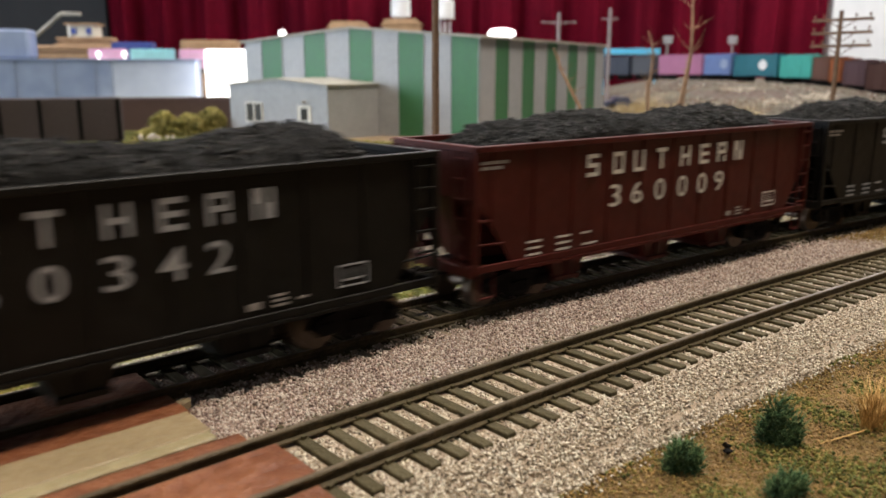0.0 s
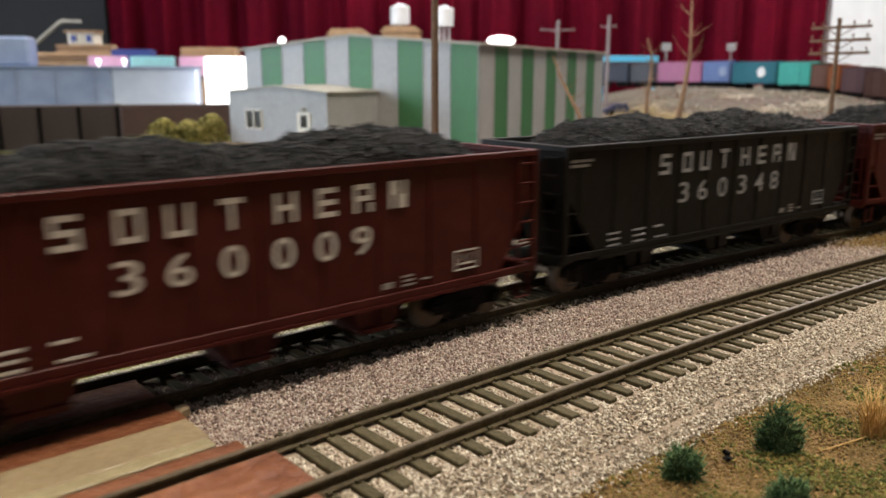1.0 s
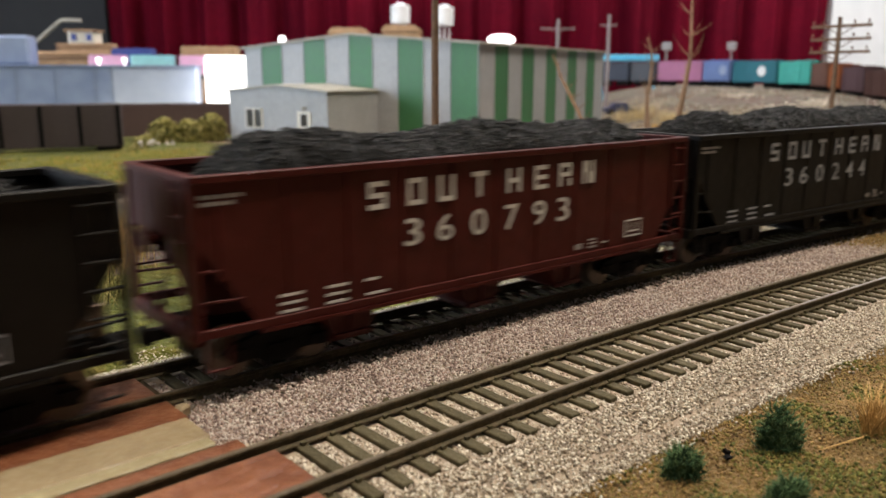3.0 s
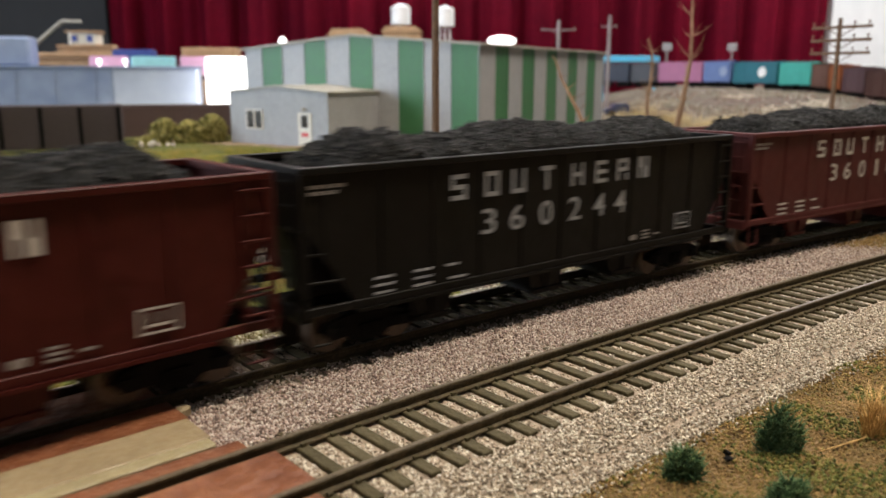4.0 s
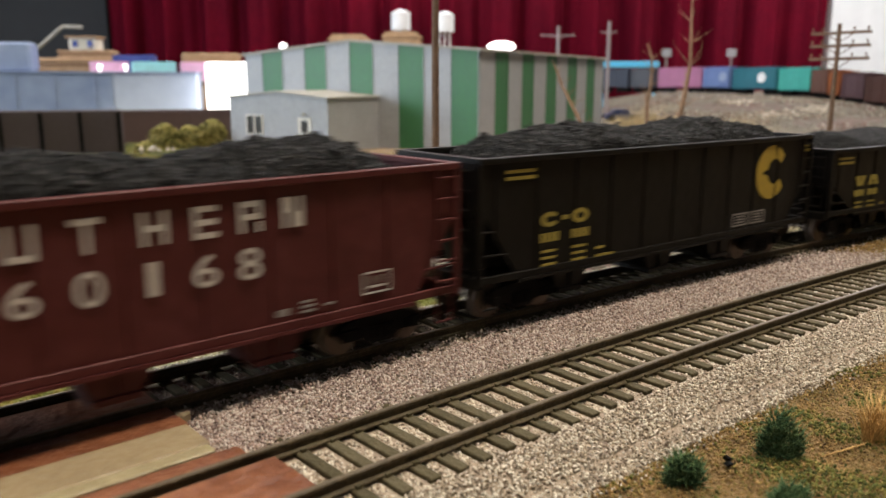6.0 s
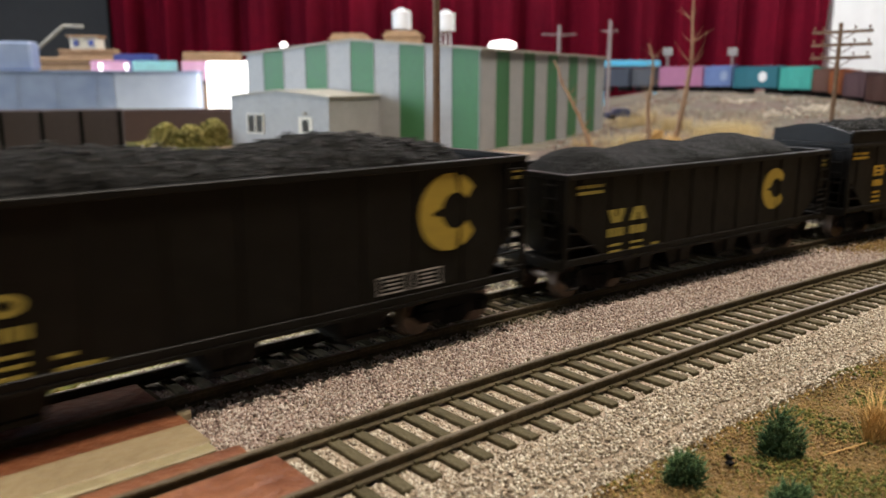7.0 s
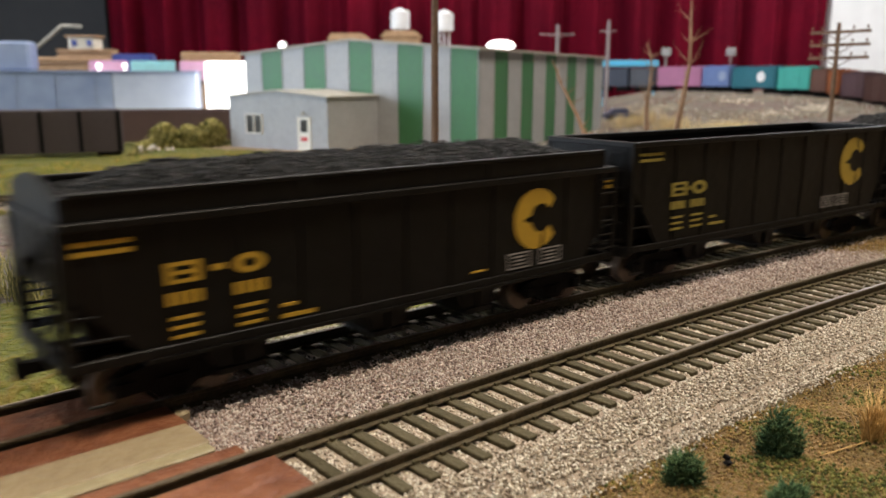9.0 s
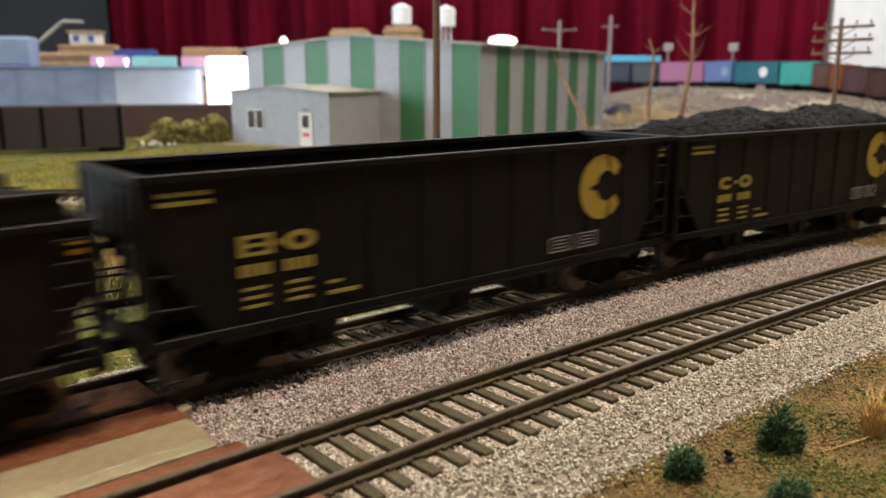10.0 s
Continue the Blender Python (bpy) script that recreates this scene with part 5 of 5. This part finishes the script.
    part("body", prism(bm_new(), [(-0.026, 0.004), (0.026, 0.004), (0.026, 0.010), (0.012, 0.011), (0.006, 0.017), (-0.012, 0.017), (-0.018, 0.011), (-0.026, 0.010)], -0.010, 0.010), mb, car)
    for wx in (-0.016, 0.016):
        for wy in (-0.010, 0.010):
            part("wheel", rod(bm_new(), (wx, wy - 0.0015, 0.0042), (wx, wy + 0.0015, 0.0042), 0.0042, n=14), M_SOOT, car)


def siding():
    """A third track that passes behind the train."""
    track = thing("railway_track", "brown model siding track crossing behind the train", "track", "tracks")
    a, b = Vector((-0.05, 0.497)), Vector((0.42, 0.215))
    d = (b - a).normalized()
    turn = math.degrees(math.atan2(d.y, d.x))
    ln = (b - a).length
    for sd in (-1, 1):
        bm = bm_new()
        prof = [(y, z) for y, z in RAIL]
        va = [bm.verts.new((0, sd * 0.00887 + y, z)) for y, z in prof]
        vb = [bm.verts.new((ln, sd * 0.00887 + y, z)) for y, z in prof]
        for i in range(len(prof)):
            j = (i + 1) % len(prof)
            bm.faces.new((va[i], va[j], vb[j], vb[i]))
        rail = part("rail", bm, M_RAIL, track)
        rail.matrix_world = pose(a.x, a.y, -0.0012, 0, 0, turn)
    tie = box(bm_new(), -0.0013, 0.0013, -0.0160, 0.0160, TIE_TOP - 0.0022, TIE_TOP, 0.0002)
    me = None
    for i in range(int(ln / 0.0062)):
        if me is None:
            ob = part("tie", tie, M_TIE, track)
            me = ob.data
        else:
            ob = new("tie", me)
            ob.parent = track
        p = a + d * (0.0062 * i + 0.003)
        ob.matrix_world = pose(p.x, p.y, -0.0012, 0, 0, turn)
    bm = bm_new()
    prism(bm, [(-0.028, -0.010), (-0.019, -0.0048), (0.019, -0.0048), (0.028, -0.010)], 0, ln)
    ob = part("ballast", bm, M_BALLAST, track)
    ob.matrix_world = Matrix.Translation((a.x, a.y, 0)) @ pose(0, 0, 0, 0, 0, turn - 90)


def build_room():
    def slab(name, x0, x1, y0, y1, z0, z1, mat, label):
        tagged(link_mesh(name, box(bm_new(), x0, x1, y0, y1, z0, z1), mat), label, name.split("_")[0], kind="structure")
    slab("floor", -2.6, 6.5, -2.6, 6.5, -1.05, -1.0, M_FLOOR, "brown hall floor")
    slab("ceiling", -2.6, 6.5, -2.6, 6.5, 1.70, 1.75, M_CEIL, "pale plaster ceiling")
    slab("wall_south", -2.6, 6.5, -2.65, -2.6, -1.0, 1.7, M_DARKWALL, "charcoal hall wall")
    slab("wall_north", -2.6, 6.5, 6.45, 6.5, -1.0, 1.7, M_DARKWALL, "charcoal wall")
    slab("wall_east", 6.45, 6.5, -2.6, 6.45, -1.0, 1.7, M_WHITEWALL, "white painted wall")
    # west wall with a window opening
    for y0, y1, z0, z1 in ((-2.6, 1.1, -1.0, 1.7), (3.3, 6.45, -1.0, 1.7), (1.1, 3.3, -1.0, -0.45), (1.1, 3.3, 1.25, 1.7)):
        slab("wall_west", -2.65, -2.6, y0, y1, z0, z1, M_WHITEWALL, "plain painted wall")
    for tx, ty, _, _ in TUBES:
        ob = thing("ceiling_light", "long white fluorescent ceiling light", "ceiling light", "ceiling lights", pose(tx, ty, 0))
        part("housing", box(bm_new(), -0.62, 0.62, -0.17, 0.17, 1.655, 1.70, 0.004), M_CEIL, ob)
        part("diffuser", box(bm_new(), -0.60, 0.60, -0.15, 0.15, 1.63, 1.655, 0.004), M_TUBE, ob)
    # stage curtain, charcoal screen and white wall end across the view
    a, b = Vector((1.533, 4.069)), Vector((4.216, 1.605))
    d = (b - a).normalized()
    nrm = Vector((-d.y, d.x))
    verts, faces = [], []
    n, ln = 420, (b - a).length
    rng = random.Random(3)
    ph = [rng.uniform(0, 6.28) for _ in range(4)]
    for i in range(n + 1):
        u = ln * i / n
        w = 0.050 * math.sin(u * 2 * math.pi / 0.23 + ph[0] + 0.9 * math.sin(u * 2.1)) + 0.022 * math.sin(u * 2 * math.pi / 0.101 + ph[1]) + 0.03 * math.sin(u * 3.1 + ph[2])
        for z, k in ((-1.0, 1.15), (0.3, 1.0), (1.68, 0.7)):
            p = a + d * u + nrm * w * k
            verts.append((p.x, p.y, z))
    for i in range(n):
        for j in range(2):
            q = i * 3 + j
            faces.append((q, q + 3, q + 4, q + 1))
    ob = fast_mesh("stage_curtain", verts, faces, M_CURTAIN)
    for p in ob.data.polygons:
        p.use_smooth = True
    mod = ob.modifiers.new("thickness", "SOLIDIFY")
    mod.thickness = 0.004
    tagged(ob, "crimson pleated stage curtain hanging across the hall", "curtain")
    turn = math.degrees(math.atan2(d.y, d.x))
    for name, u0, u1, off, mat, label in (("wall_screen", -2.4, -0.01, 0.05, M_DARKWALL, "charcoal hall wall beside the curtain"), ("wall_end", ln + 0.01, ln + 2.2, 0.02, M_WHITEWALL, "white hall wall beside the curtain")):
        ob = tagged(link_mesh(name, box(bm_new(), u0, u1, off, off + 0.06, -1.0, 1.70), mat), label, "wall", kind="structure")
        ob.matrix_world = pose(a.x, a.y, 0, 0, 0, turn)


def build_bench():
    """The table that carries the layout."""
    bm = bm_new()
    box(bm, -1.7, 2.3, -0.9, 1.95, -0.12, -0.045)
    ob = thing("layout_table", "dark wooden table frame under the layout", "table")
    part("tabletop", bm, M_DARKCAR, ob)
    for x in (-1.6, 2.2):
        for y in (-0.8, 1.85):
            part("leg", box(bm_new(), x - 0.04, x + 0.04, y - 0.04, y + 0.04, -1.0, -0.12), M_DARKCAR, ob)


build_ground()
build_ballast()
build_track(0.0, 0.055, 0.95, 0.1462, "olive brown model track with worn brown rails in ballast")
build_track(GAP, 0.055, 0.95, 0.1470, "olive brown model track under the moving train")
build_crossing()
siding()
hall, office = build_hall()
build_office(office)
utility_pole(0.285, 0.206, 0.150, 0.0021, (), 0, "tall plain brown wooden utility pole")
utility_pole(0.634, 0.141, 0.1075, 0.0019, ((0.1010, 0.046, (-0.0215, -0.014, 0.010, 0.0205)), (0.0915, 0.046, (-0.0215, -0.014, 0.010, 0.0205)), (0.0820, 0.046, (-0.0215, -0.014, 0.010, 0.0205))), -96, "brown utility pole with three insulated crossarms")
utility_pole(1.130, 0.819, 0.162, 0.0035, ((0.146, 0.062, (-0.028, 0.028)),), -40, "grey-brown utility pole with one crossarm", M_GREYPOLE)
utility_pole(1.196, 0.758, 0.170, 0.0035, ((0.152, 0.030, (0.013,)),), -40, "grey-brown utility pole with a short arm", M_GREYPOLE)
bare_tree(0.590, 0.333, 0.102, 0.0027, (-0.05, 0.12), 3, "bare brown twiggy tree trunk beside the warehouse", 6)
bare_tree(0.577, 0.263, 0.104, 0.0027, (0.02, 0.03), 4, "bare brown dead tree with thin twigs", 6)
bare_tree(0.624, 0.270, 0.160, 0.0029, (0.00, 0.02), 6, "tall bare leaning brown tree", 6)
for k, (x, y) in enumerate(((0.596, 0.272), (0.606, 0.262), (0.616, 0.268), (0.640, 0.285), (0.585, 0.255), (0.60, 0.345))):
    straw_tuft(x, y, 0.032, 0.006, 90, 40 + k, "dry tan brush under bare trees")
for k, (x, y, r, tall) in enumerate(((0.598, 0.270, 0.009, 0.030), (0.611, 0.262, 0.010, 0.024), (0.640, 0.280, 0.010, 0.016))):
    def sprig(g, c=(x, y, r, tall)):
        q = g.random()
        a, d = g.random() * 6.28, c[2] * math.sqrt(g.random()) * (1 - 0.5 * q)
        return (c[0] + d * math.cos(a), c[1] + d * math.sin(a), lie(c[0], c[1]) + q * c[3])

    tagged(crumbs("dry_bush", 420, sprig, (0.0006, 0.0014), M_STRAW, 90 + k, "dry tan brush clump under bare trees", "bush"), group="dry bushes", kind="thing")
rng_straw = random.Random(21)
for k in range(16):
    far, way = rng_straw.uniform(0.86, 1.12), math.radians(rng_straw.uniform(26.5, 35.5))
    straw_tuft(far * math.cos(way), far * math.sin(way) - 0.11, rng_straw.uniform(0.014, 0.030), 0.012, 130, 140 + k, "pale dry yellow brush on the far slope", M_PALESTRAW)
build_foreground()
for k, (x, y, h) in enumerate(((0.083, 0.149, 0.020), (0.106, 0.191, 0.026), (0.119, 0.213, 0.026), (0.140, 0.180, 0.014), (0.070, 0.175, 0.022), (0.165, 0.235, 0.014), (0.130, 0.300, 0.012))):
    straw_tuft(x, y, h, 0.006, 160, 60 + k, "dry yellow and green grass clump behind the tracks", M_STRAW if k % 2 else M_YBUSH)
build_flock()
build_gravel()
build_rock_piles()
build_distance()
build_room()
build_bench()
TRAIN = {}
for key in CARS:
    hopper, half_length = build_hopper(key)
    TRAIN[key] = (hopper, build_load(key, half_length))


def motions():
    for key, (hopper, load) in TRAIN.items():
        mid = CARS[key][0]
        rows = [(t, along(mid - gone(t), GAP)) for t in [0.25 * i for i in range(41)]]
        walk(hopper, rows)
        if load is not None:
            walk(load, rows)
    for wheel, key in WHEELSETS:
        home = wheel.location.copy()
        rows = [(i / 30, pose(home.x, home.y, home.z, 0, -math.degrees(gone(i / 30) / 0.0053), 0)) for i in range(301)]
        walk(wheel, rows)


motions()
